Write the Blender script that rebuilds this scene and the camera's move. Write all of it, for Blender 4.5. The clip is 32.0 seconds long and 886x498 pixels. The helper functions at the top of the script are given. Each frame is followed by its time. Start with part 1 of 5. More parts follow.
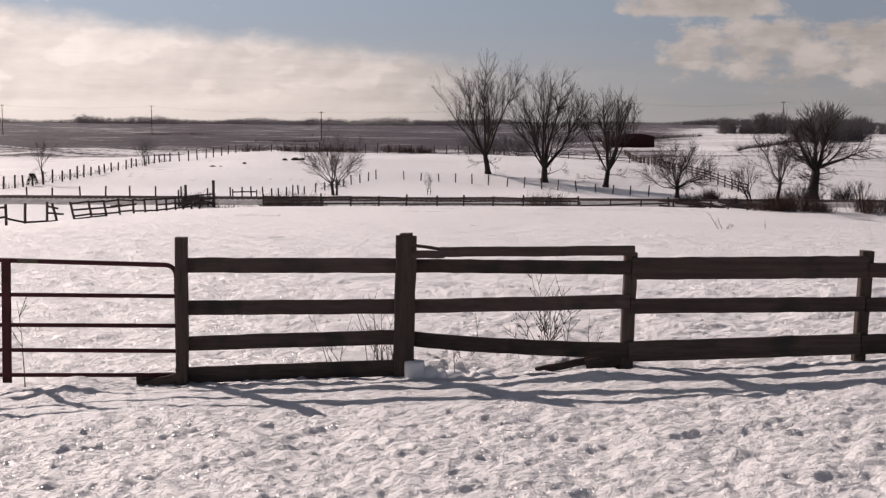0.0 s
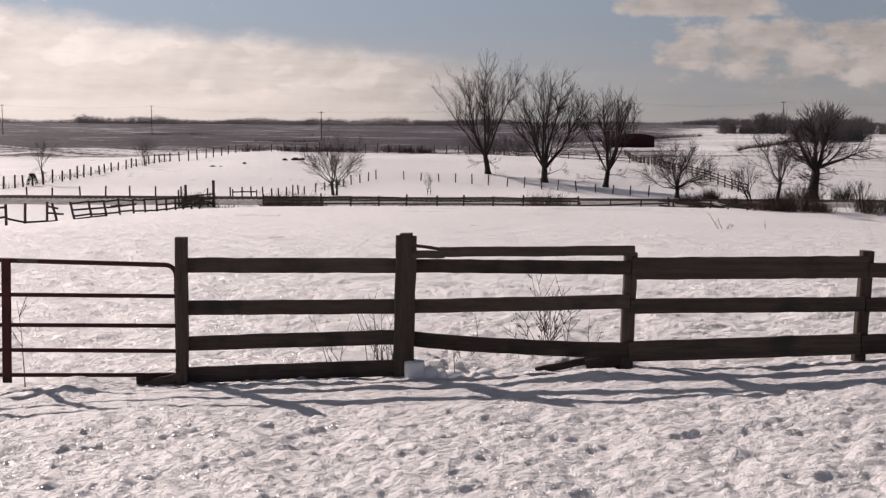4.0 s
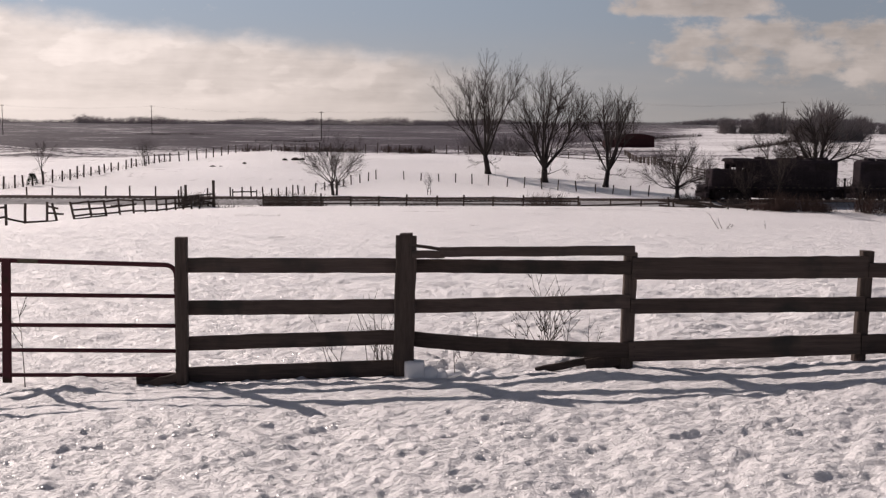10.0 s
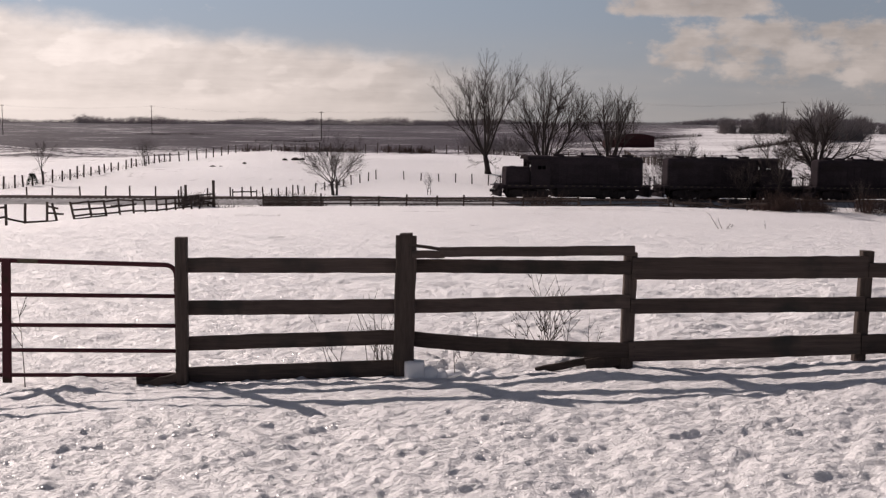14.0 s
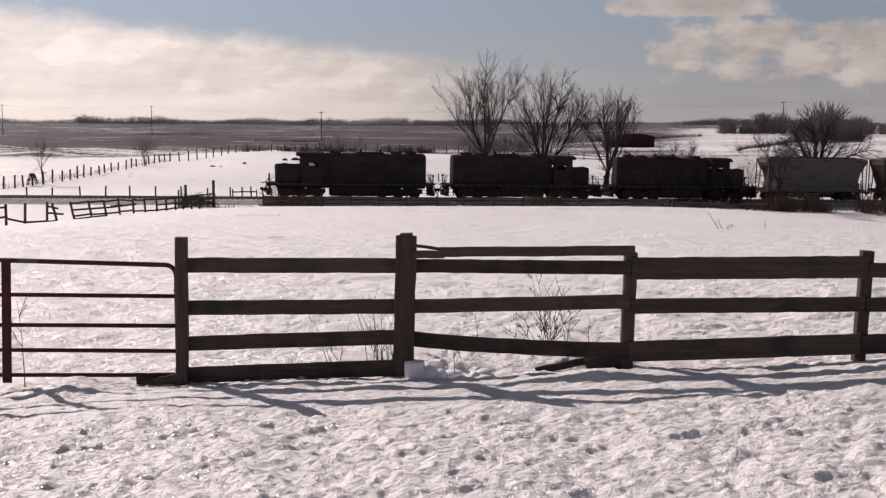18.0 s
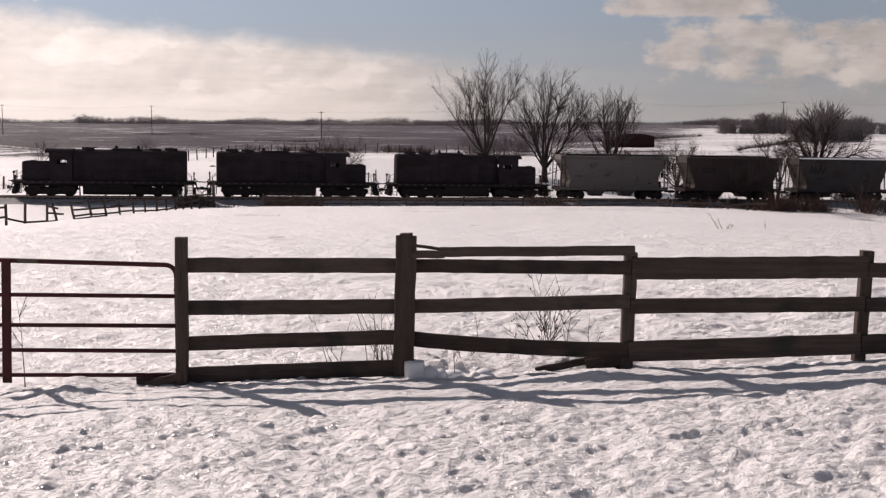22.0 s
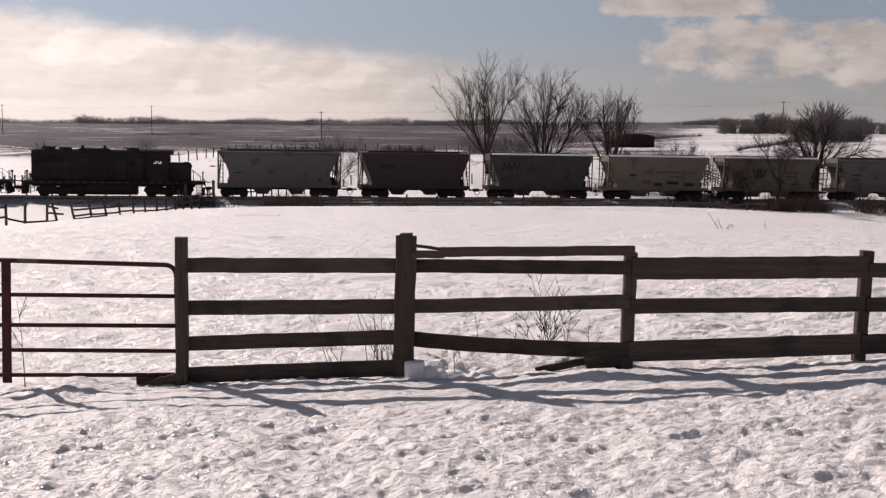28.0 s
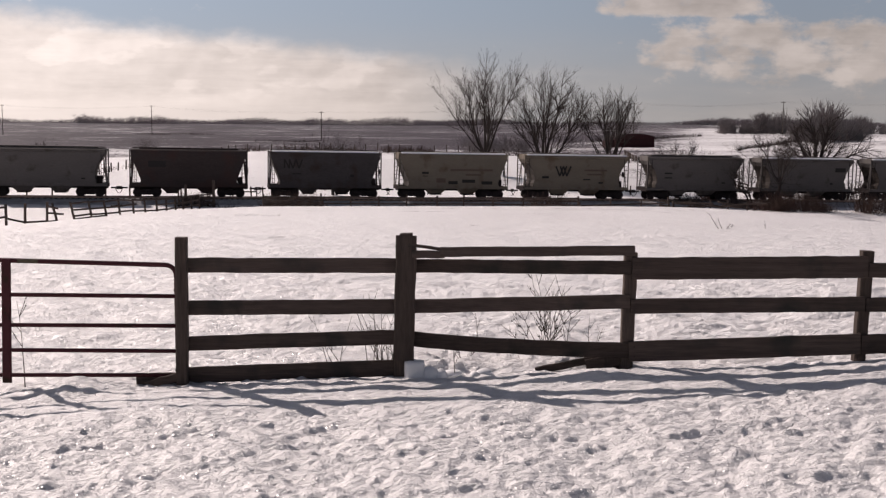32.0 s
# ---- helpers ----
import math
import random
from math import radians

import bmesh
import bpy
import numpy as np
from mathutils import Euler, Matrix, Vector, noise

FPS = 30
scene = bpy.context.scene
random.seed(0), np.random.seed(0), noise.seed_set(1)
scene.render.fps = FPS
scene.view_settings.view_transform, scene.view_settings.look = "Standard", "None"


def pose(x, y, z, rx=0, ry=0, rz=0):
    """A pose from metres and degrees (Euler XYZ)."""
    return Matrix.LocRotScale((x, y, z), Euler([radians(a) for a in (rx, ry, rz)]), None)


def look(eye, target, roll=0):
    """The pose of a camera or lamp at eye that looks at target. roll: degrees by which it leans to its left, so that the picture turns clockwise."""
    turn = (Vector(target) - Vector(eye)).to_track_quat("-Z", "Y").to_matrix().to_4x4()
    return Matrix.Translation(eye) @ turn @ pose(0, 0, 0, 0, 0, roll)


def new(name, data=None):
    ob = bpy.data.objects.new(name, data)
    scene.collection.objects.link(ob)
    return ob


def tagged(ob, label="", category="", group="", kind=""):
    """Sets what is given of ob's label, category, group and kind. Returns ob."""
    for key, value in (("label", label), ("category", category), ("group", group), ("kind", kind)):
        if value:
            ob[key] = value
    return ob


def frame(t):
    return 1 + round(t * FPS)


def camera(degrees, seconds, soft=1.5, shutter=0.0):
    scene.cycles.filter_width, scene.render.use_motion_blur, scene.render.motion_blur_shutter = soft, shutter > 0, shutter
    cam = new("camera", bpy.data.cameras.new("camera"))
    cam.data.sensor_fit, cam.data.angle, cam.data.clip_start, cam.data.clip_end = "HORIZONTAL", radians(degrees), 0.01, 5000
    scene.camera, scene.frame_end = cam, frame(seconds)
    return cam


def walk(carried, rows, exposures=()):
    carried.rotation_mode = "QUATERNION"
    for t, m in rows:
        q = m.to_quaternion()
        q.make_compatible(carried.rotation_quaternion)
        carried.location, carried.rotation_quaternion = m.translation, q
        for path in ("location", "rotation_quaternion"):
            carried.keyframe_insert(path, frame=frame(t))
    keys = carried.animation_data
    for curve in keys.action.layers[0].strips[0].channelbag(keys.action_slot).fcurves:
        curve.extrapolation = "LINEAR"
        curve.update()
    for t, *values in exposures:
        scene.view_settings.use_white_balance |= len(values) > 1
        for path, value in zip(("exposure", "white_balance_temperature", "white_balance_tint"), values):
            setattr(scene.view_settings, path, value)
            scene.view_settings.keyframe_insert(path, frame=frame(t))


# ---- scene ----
# camera: stands still behind the board fence
cam = camera(44.0, 32.0, soft=1.3)
EYE = look((0, 0, 2.78), (0, 100, -8.51), roll=0.3)
walk(cam, [(0, EYE), (32, EYE)], exposures=[(t, e - 0.05, 6940, 21) for t, e in ((0, 0.02), (9, 0.0), (13, 0.0), (17, 0.07), (21, 0.14), (25, 0.20), (28, 0.16), (31, 0.10), (32, 0.10))])

# light: winter sun ahead and to the left, thin cloud low in the sky
SUN_UP, SUN_LEFT = 35.5, 48.5
world = bpy.data.worlds.new("winter_sky")
scene.world = world
world.use_nodes = True
wn = world.node_tree.nodes
sky = wn.new("ShaderNodeTexSky")
sky.sky_type = "NISHITA"
sky.sun_disc = False
sky.sun_elevation = radians(SUN_UP)
sky.sun_rotation = radians(-SUN_LEFT)
sky.dust_density, sky.ozone_density, sky.air_density = 1.0, 1.5, 1.0
wn["Background"].inputs["Strength"].default_value = 0.05
thin_cloud = wn.new("ShaderNodeHueSaturation")      # high thin cloud greys the blue
thin_cloud.inputs["Saturation"].default_value = 0.62
world.node_tree.links.new(sky.outputs[0], thin_cloud.inputs["Color"])
world.node_tree.links.new(thin_cloud.outputs[0], wn["Background"].inputs["Color"])
sun = new("sun", bpy.data.lights.new("sun", "SUN"))
sun.data.energy, sun.data.angle, sun.data.color = 4.5, radians(0.6), (1.0, 0.94, 0.87)
sun_way = Vector((-math.sin(radians(SUN_LEFT)) * math.cos(radians(SUN_UP)), math.cos(radians(SUN_LEFT)) * math.cos(radians(SUN_UP)), math.sin(radians(SUN_UP))))
sun.matrix_world = look((0, 0, 60), Vector((0, 0, 60)) - sun_way)
# ---- the lie of the land ----
def ease(v):
    v = np.clip(v, 0, 1)
    return v * v * (3 - 2 * v)


TRACK_TURN = 12.5                      # the railway recedes to the right
TRACK_SLOPE = math.tan(radians(TRACK_TURN))


def track_y(x):
    return 117.26 + TRACK_SLOPE * x


def rail_z(x):
    return -4.95 - 0.0148 * np.clip(x, -80, 80)


def value_noise(x, y, seed=0):
    """Smooth noise from -1 to 1 on arrays."""
    xi, yi = np.floor(x), np.floor(y)
    fx, fy = x - xi, y - yi
    fx, fy = fx * fx * (3 - 2 * fx), fy * fy * (3 - 2 * fy)

    def corner(i, j):
        h = np.sin((xi + i) * 127.1 + (yi + j) * 311.7 + seed * 74.7) * 43758.5453
        return (h - np.floor(h)) * 2 - 1

    low = corner(0, 0) * (1 - fx) + corner(1, 0) * fx
    high = corner(0, 1) * (1 - fx) + corner(1, 1) * fx
    return low * (1 - fy) + high * fy


def land(x, y):
    """Height of the smooth ground."""
    x, y = np.asarray(x, float), np.asarray(y, float)
    beyond = y - track_y(x)
    side = np.maximum(0, np.abs(x - 1) - 20)
    near = -0.0497 * np.maximum(0, y - 12.5) - 0.0045 * side ** 2 * ease((y - 30) / 60)
    near = near - 0.8 * ease((-x - 12) / 22) * ease((y - 20) / 40) - 0.3 * ease((x - 13) / 20) * ease((y - 20) / 40)
    near = near + 0.042 * np.clip(x, -9, 9) * (1 - ease((y - 13) / 25))
    near = np.maximum(near, -7)
    bed = rail_z(x) - 0.62
    plain = -5.6 + 3.5 * np.exp(-((x + 18) / 58) ** 2 - ((y - 200) / np.where(y < 200, 72, 34)) ** 2)
    plain = plain + 3.2 * ease((y - 260) / 420) * ease((x - 40) / 150)
    plain = plain + 7.5 * ease((y - 500) / 1900) + 3.0 * ease((y - 900) / 1500) * ease((300 - x) / 900)
    far = bed + (plain - bed) * ease((beyond - 5) / 34)
    return near + (far - near) * ease((beyond + 27) / 15)


# ---- building tools ----
class Solid:
    """Collects points and faces of one mesh."""

    def __init__(self):
        self.v, self.f = [], []

    def box(self, centre, size, turn=None):
        c, (a, b, h) = Vector(centre), size
        n = len(self.v)
        for x, y, z in ((-1, -1, -1), (1, -1, -1), (1, 1, -1), (-1, 1, -1), (-1, -1, 1), (1, -1, 1), (1, 1, 1), (-1, 1, 1)):
            p = Vector((x * a / 2, y * b / 2, z * h / 2))
            self.v.append(tuple(c + (turn @ p if turn else p)))
        self.f += [tuple(n + i for i in q) for q in ((3, 2, 1, 0), (4, 5, 6, 7), (0, 1, 5, 4), (1, 2, 6, 5), (2, 3, 7, 6), (3, 0, 4, 7))]
        return self

    def rings(self, rings, closed=True, caps=True):
        """Skin over rings of equal length."""
        n, k = len(self.v), len(rings[0])
        for r in rings:
            self.v += [tuple(p) for p in r]
        for i in range(len(rings) - 1):
            for j in range(k if closed else k - 1):
                a, b = n + i * k + j, n + i * k + (j + 1) % k
                self.f.append((a, b, b + k, a + k))
        if caps:
            self.f.append(tuple(n + j for j in reversed(range(k))))
            self.f.append(tuple(n + (len(rings) - 1) * k + j for j in range(k)))
        return self

    def beam(self, a, b, high, deep, cuts=6, wob=0.004, chamfer=0.012, sag=0.0, rng=random):
        """A sawn board from a to b: high is upright (or across, for a post), deep is thick."""
        a, b = Vector(a), Vector(b)
        d = (b - a).normalized()
        up = Vector((0, 0, 1)) if abs(d.z) < 0.7 else Vector((1, 0, 0))
        side = d.cross(up).normalized()
        up = side.cross(d).normalized()
        h, t, c = high / 2, deep / 2, min(chamfer, deep * 0.3, high * 0.3)
        shape = [(-h + c, -t), (h - c, -t), (h, -t + c), (h, t - c), (h - c, t), (-h + c, t), (-h, t - c), (-h, -t + c)]
        out = []
        for i in range(cuts + 1):
            k = i / cuts
            p = a.lerp(b, k) - Vector((0, 0, sag * 4 * k * (1 - k)))
            o = (rng.uniform(-wob, wob), rng.uniform(-wob, wob))
            g = 1 + rng.uniform(-wob, wob) * 3
            out.append([p + up * (s * g + o[0]) + side * (q + o[1]) for s, q in shape])
        return self.rings(out)

    def tube(self, pts, radii, sides=6, caps=True):
        pts = [Vector(p) for p in pts]
        out, ref = [], Vector((0.31, 0.22, 0.92)).normalized()
        for i, p in enumerate(pts):
            d = (pts[min(i + 1, len(pts) - 1)] - pts[max(i - 1, 0)]).normalized()
            if abs(d.dot(ref)) > 0.95:
                ref = Vector((0.9, -0.3, 0.1)).normalized()
            s = d.cross(ref).normalized()
            u = s.cross(d)
            r = radii[i] if isinstance(radii, (list, tuple)) else radii
            out.append([p + (s * math.cos(2 * math.pi * j / sides) + u * math.sin(2 * math.pi * j / sides)) * r for j in range(sides)])
        return self.rings(out, caps=caps)

    def prism(self, outline, axis, low, high):
        """Extrude an outline of (a, b) pairs along axis x, y or z."""
        place = {"x": lambda a, b, t: (t, a, b), "y": lambda a, b, t: (a, t, b), "z": lambda a, b, t: (a, b, t)}[axis]
        return self.rings([[place(a, b, low) for a, b in outline], [place(a, b, high) for a, b in outline]])

    def mesh(self, name, material, smooth=False):
        me = bpy.data.meshes.new(name)
        me.from_pydata(self.v, [], self.f)
        bm = bmesh.new()
        bm.from_mesh(me)
        bmesh.ops.recalc_face_normals(bm, faces=bm.faces)
        bm.to_mesh(me)
        bm.free()
        me.materials.append(material)
        if smooth:
            me.shade_smooth()
        return me


def part(name, solid, material, parent, label="", smooth=False, at=None):
    """One mesh under a thing or under a part."""
    ob = new(name, solid.mesh(name, material, smooth))
    ob.parent = parent
    if at is not None:
        ob.matrix_basis = at
    return tagged(ob, label=label)


def share(name, data, parent, m, label=""):
    ob = new(name, data)
    ob.parent = parent
    ob.matrix_basis = m
    return tagged(ob, label=label)


def thing(name, m, label, category, group="", kind=""):
    ob = new(name)
    ob.matrix_basis = m
    ob.empty_display_size = 0.2
    return tagged(ob, label, category, group, kind)


# ---- materials ----
def material(name, colour, rough=0.8, metal=0.0, dark=0.5, scale=(4, 4, 4), fine=40.0, bump=0.3, depth=0.01, vary=0.0, spot=None, gloss=0.3):
    """Two scales of variation over a base colour; spot is (colour, scale, amount) of rust or stains."""
    m = bpy.data.materials.new(name)
    m.use_nodes = True
    n, l = m.node_tree.nodes, m.node_tree.links
    b = n["Principled BSDF"]
    co = n.new("ShaderNodeTexCoord")
    mp = n.new("ShaderNodeMapping")
    mp.inputs["Scale"].default_value = scale
    l.new(co.outputs["Object"], mp.inputs["Vector"])
    big = n.new("ShaderNodeTexNoise")
    big.inputs["Scale"].default_value, big.inputs["Detail"].default_value = 1.0, 5
    l.new(mp.outputs[0], big.inputs["Vector"])
    small = n.new("ShaderNodeTexNoise")
    small.inputs["Scale"].default_value, small.inputs["Detail"].default_value = fine / max(scale), 4
    l.new(mp.outputs[0], small.inputs["Vector"])
    ramp = n.new("ShaderNodeValToRGB")
    lo = [c * dark for c in colour]
    ramp.color_ramp.elements[0].position, ramp.color_ramp.elements[0].color = 0.3, (*lo, 1)
    ramp.color_ramp.elements[1].position, ramp.color_ramp.elements[1].color = 0.7, (*colour, 1)
    mix = n.new("ShaderNodeMath")
    mix.operation = "MULTIPLY_ADD"
    mix.inputs[1].default_value = 0.45
    l.new(small.outputs["Fac"], mix.inputs[0])
    half = n.new("ShaderNodeMath")
    half.operation = "MULTIPLY"
    half.inputs[1].default_value = 0.55
    l.new(big.outputs["Fac"], half.inputs[0])
    l.new(half.outputs[0], mix.inputs[2])
    l.new(mix.outputs[0], ramp.inputs["Fac"])
    out = ramp.outputs["Color"]
    if spot:
        sn = n.new("ShaderNodeTexNoise")
        sn.inputs["Scale"].default_value, sn.inputs["Detail"].default_value = spot[1], 6
        l.new(co.outputs["Object"], sn.inputs["Vector"])
        sr = n.new("ShaderNodeMapRange")
        sr.inputs["From Min"].default_value, sr.inputs["From Max"].default_value = 0.66 - spot[2] * 0.25, 0.72
        l.new(sn.outputs["Fac"], sr.inputs["Value"])
        sm = n.new("ShaderNodeMix")
        sm.data_type = "RGBA"
        l.new(sr.outputs[0], sm.inputs["Factor"])
        l.new(out, sm.inputs["A"])
        sm.inputs["B"].default_value = (*spot[0], 1)
        out = sm.outputs["Result"]
    if vary:
        info = n.new("ShaderNodeObjectInfo")
        rr = n.new("ShaderNodeMapRange")
        rr.inputs["To Min"].default_value, rr.inputs["To Max"].default_value = 1 - vary, 1 + vary
        l.new(info.outputs["Random"], rr.inputs["Value"])
        hv = n.new("ShaderNodeHueSaturation")
        l.new(rr.outputs[0], hv.inputs["Value"])
        l.new(out, hv.inputs["Color"])
        out = hv.outputs["Color"]
    l.new(out, b.inputs["Base Color"])
    b.inputs["Roughness"].default_value, b.inputs["Metallic"].default_value = rough, metal
    b.inputs["Specular IOR Level"].default_value = gloss
    if bump:
        bp = n.new("ShaderNodeBump")
        bp.inputs["Strength"].default_value, bp.inputs["Distance"].default_value = bump, depth
        l.new(mix.outputs[0], bp.inputs["Height"])
        l.new(bp.outputs[0], b.inputs["Normal"])
    return m


BOARD = material("weathered_board", (0.090, 0.068, 0.061), 0.9, gloss=0.15, dark=0.45, scale=(1.2, 22, 22), fine=90, bump=0.6, depth=0.006, vary=0.25, spot=((0.03, 0.03, 0.028), 2.2, 0.5))
POST = material("weathered_post", (0.100, 0.077, 0.068), 0.9, gloss=0.15, dark=0.45, scale=(20, 20, 1.5), fine=90, bump=0.6, depth=0.006, vary=0.2)
GATE_PAINT = material("gate_paint", (0.075, 0.018, 0.024), 0.6, gloss=0.2, dark=0.6, scale=(3, 3, 3), fine=60, bump=0.15, depth=0.003, spot=((0.03, 0.015, 0.01), 6, 0.4))
BARK = material("bark", (0.046, 0.036, 0.034), 0.9, dark=0.4, scale=(5, 5, 1.5), fine=24, bump=0.7, depth=0.03)
TWIG = material("twigs", (0.060, 0.046, 0.043), 0.9, dark=0.6, scale=(2, 2, 2), fine=9, bump=0)
BRUSH = material("dry_brush", (0.095, 0.058, 0.048), 0.9, dark=0.5, scale=(1, 1, 1), fine=8, bump=0)
STRAW = material("dry_stalks", (0.045, 0.03, 0.022), 0.9, dark=0.5, scale=(9, 9, 9), fine=60, bump=0)
FIR = material("evergreen_needles", (0.02, 0.035, 0.02), 0.9, dark=0.5, scale=(5, 5, 5), fine=30, bump=0)
# far woods: bark lightened so that distance haze is part of its colour
HAZED_WOOD = material("hazed_far_woodland", (0.42, 0.375, 0.395), 0.95, dark=0.55, scale=(0.2, 0.2, 0.2), fine=1.5, bump=0)
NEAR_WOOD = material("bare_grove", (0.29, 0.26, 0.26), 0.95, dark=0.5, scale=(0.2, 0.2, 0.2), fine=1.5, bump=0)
LOCO = material("locomotive_paint", (0.043, 0.035, 0.040), 0.85, gloss=0.02, dark=0.55, scale=(0.5, 0.5, 1.2), fine=12, bump=0.1, depth=0.01, vary=0.12)
STRIPE = material("worn_marking_paint", (0.10, 0.085, 0.055), 0.7, dark=0.5, scale=(2, 2, 2), fine=20, bump=0)
IRON = material("grimy_iron", (0.042, 0.035, 0.036), 0.9, gloss=0.03, dark=0.5, scale=(3, 3, 3), fine=25, bump=0.2, depth=0.01)
GREY_CAR = material("grey_hopper_paint", (0.125, 0.112, 0.109), 0.75, dark=0.72, scale=(0.35, 0.35, 0.9), fine=9, bump=0.1, depth=0.01, vary=0.12, spot=((0.05, 0.04, 0.034), 0.7, 0.35))
DARK_CAR = material("dark_grey_hopper_paint", (0.058, 0.050, 0.053), 0.75, dark=0.6, scale=(0.35, 0.35, 0.9), fine=9, bump=0.1, depth=0.01, spot=((0.035, 0.02, 0.014), 0.6, 0.6))
BROWN_CAR = material("brown_hopper_paint", (0.046, 0.033, 0.033), 0.75, dark=0.6, scale=(0.35, 0.35, 0.9), fine=9, bump=0.1, depth=0.01, spot=((0.05, 0.023, 0.020), 0.45, 0.7))
CREAM_CAR = material("cream_hopper_paint", (0.172, 0.146, 0.116), 0.75, dark=0.75, scale=(0.35, 0.35, 0.9), fine=9, bump=0.1, depth=0.01, spot=((0.085, 0.055, 0.035), 0.6, 0.45))
# rust darkened further to hold the shade between the cars
SHADED_RUST_SHEET = material("shaded_rusty_slope_sheet", (0.030, 0.020, 0.016), 0.85, dark=0.5, scale=(1.5, 1.5, 0.6), fine=14, bump=0.1, depth=0.01, spot=((0.03, 0.02, 0.018), 1.3, 0.5))
LETTERING = material("black_lettering_paint", (0.025, 0.022, 0.022), 0.7, dark=0.7, scale=(2, 2, 2), fine=20, bump=0)
RED_LETTERING = material("faded_red_lettering", (0.120, 0.085, 0.070), 0.7, dark=0.7, scale=(2, 2, 2), fine=20, bump=0)
RAIL = material("rusty_rail", (0.24, 0.18, 0.16), 0.35, metal=0.8, dark=0.6, scale=(2, 2, 2), fine=25, bump=0.1)
TIE = material("creosoted_tie", (0.05, 0.042, 0.036), 0.9, dark=0.5, scale=(8, 8, 8), fine=40, bump=0.3, vary=0.2)
BALLAST = material("ballast_under_snow", (0.46, 0.45, 0.46), 0.9, dark=0.4, scale=(1.2, 1.2, 1.2), fine=9, bump=0.8, depth=0.05)
BARN_RED = material("barn_red_boards", (0.055, 0.016, 0.019), 0.85, dark=0.6, scale=(3, 3, 0.4), fine=14, bump=0.2, depth=0.02)
ROOF = material("snowy_metal_roof", (0.045, 0.022, 0.024), 0.7, dark=0.5, scale=(0.6, 0.6, 0.6), fine=8, bump=0.1)
POLE_WOOD = material("power_pole_wood", (0.09, 0.075, 0.065), 0.9, dark=0.6, scale=(4, 4, 0.6), fine=14, bump=0.2)
SNOW_LUMP = material("packed_snow", (0.86, 0.86, 0.88), 0.75, dark=0.93, scale=(6, 6, 6), fine=60, bump=0.5, depth=0.01)


def glass_material():
    m = bpy.data.materials.new("cab_glass")
    m.use_nodes = True
    b = m.node_tree.nodes["Principled BSDF"]
    b.inputs["Base Color"].default_value = (0.75, 0.8, 0.8, 1)
    b.inputs["Roughness"].default_value = 0.05
    b.inputs["Transmission Weight"].default_value = 1.0
    b.inputs["IOR"].default_value = 1.02
    return m


GLASS = glass_material()


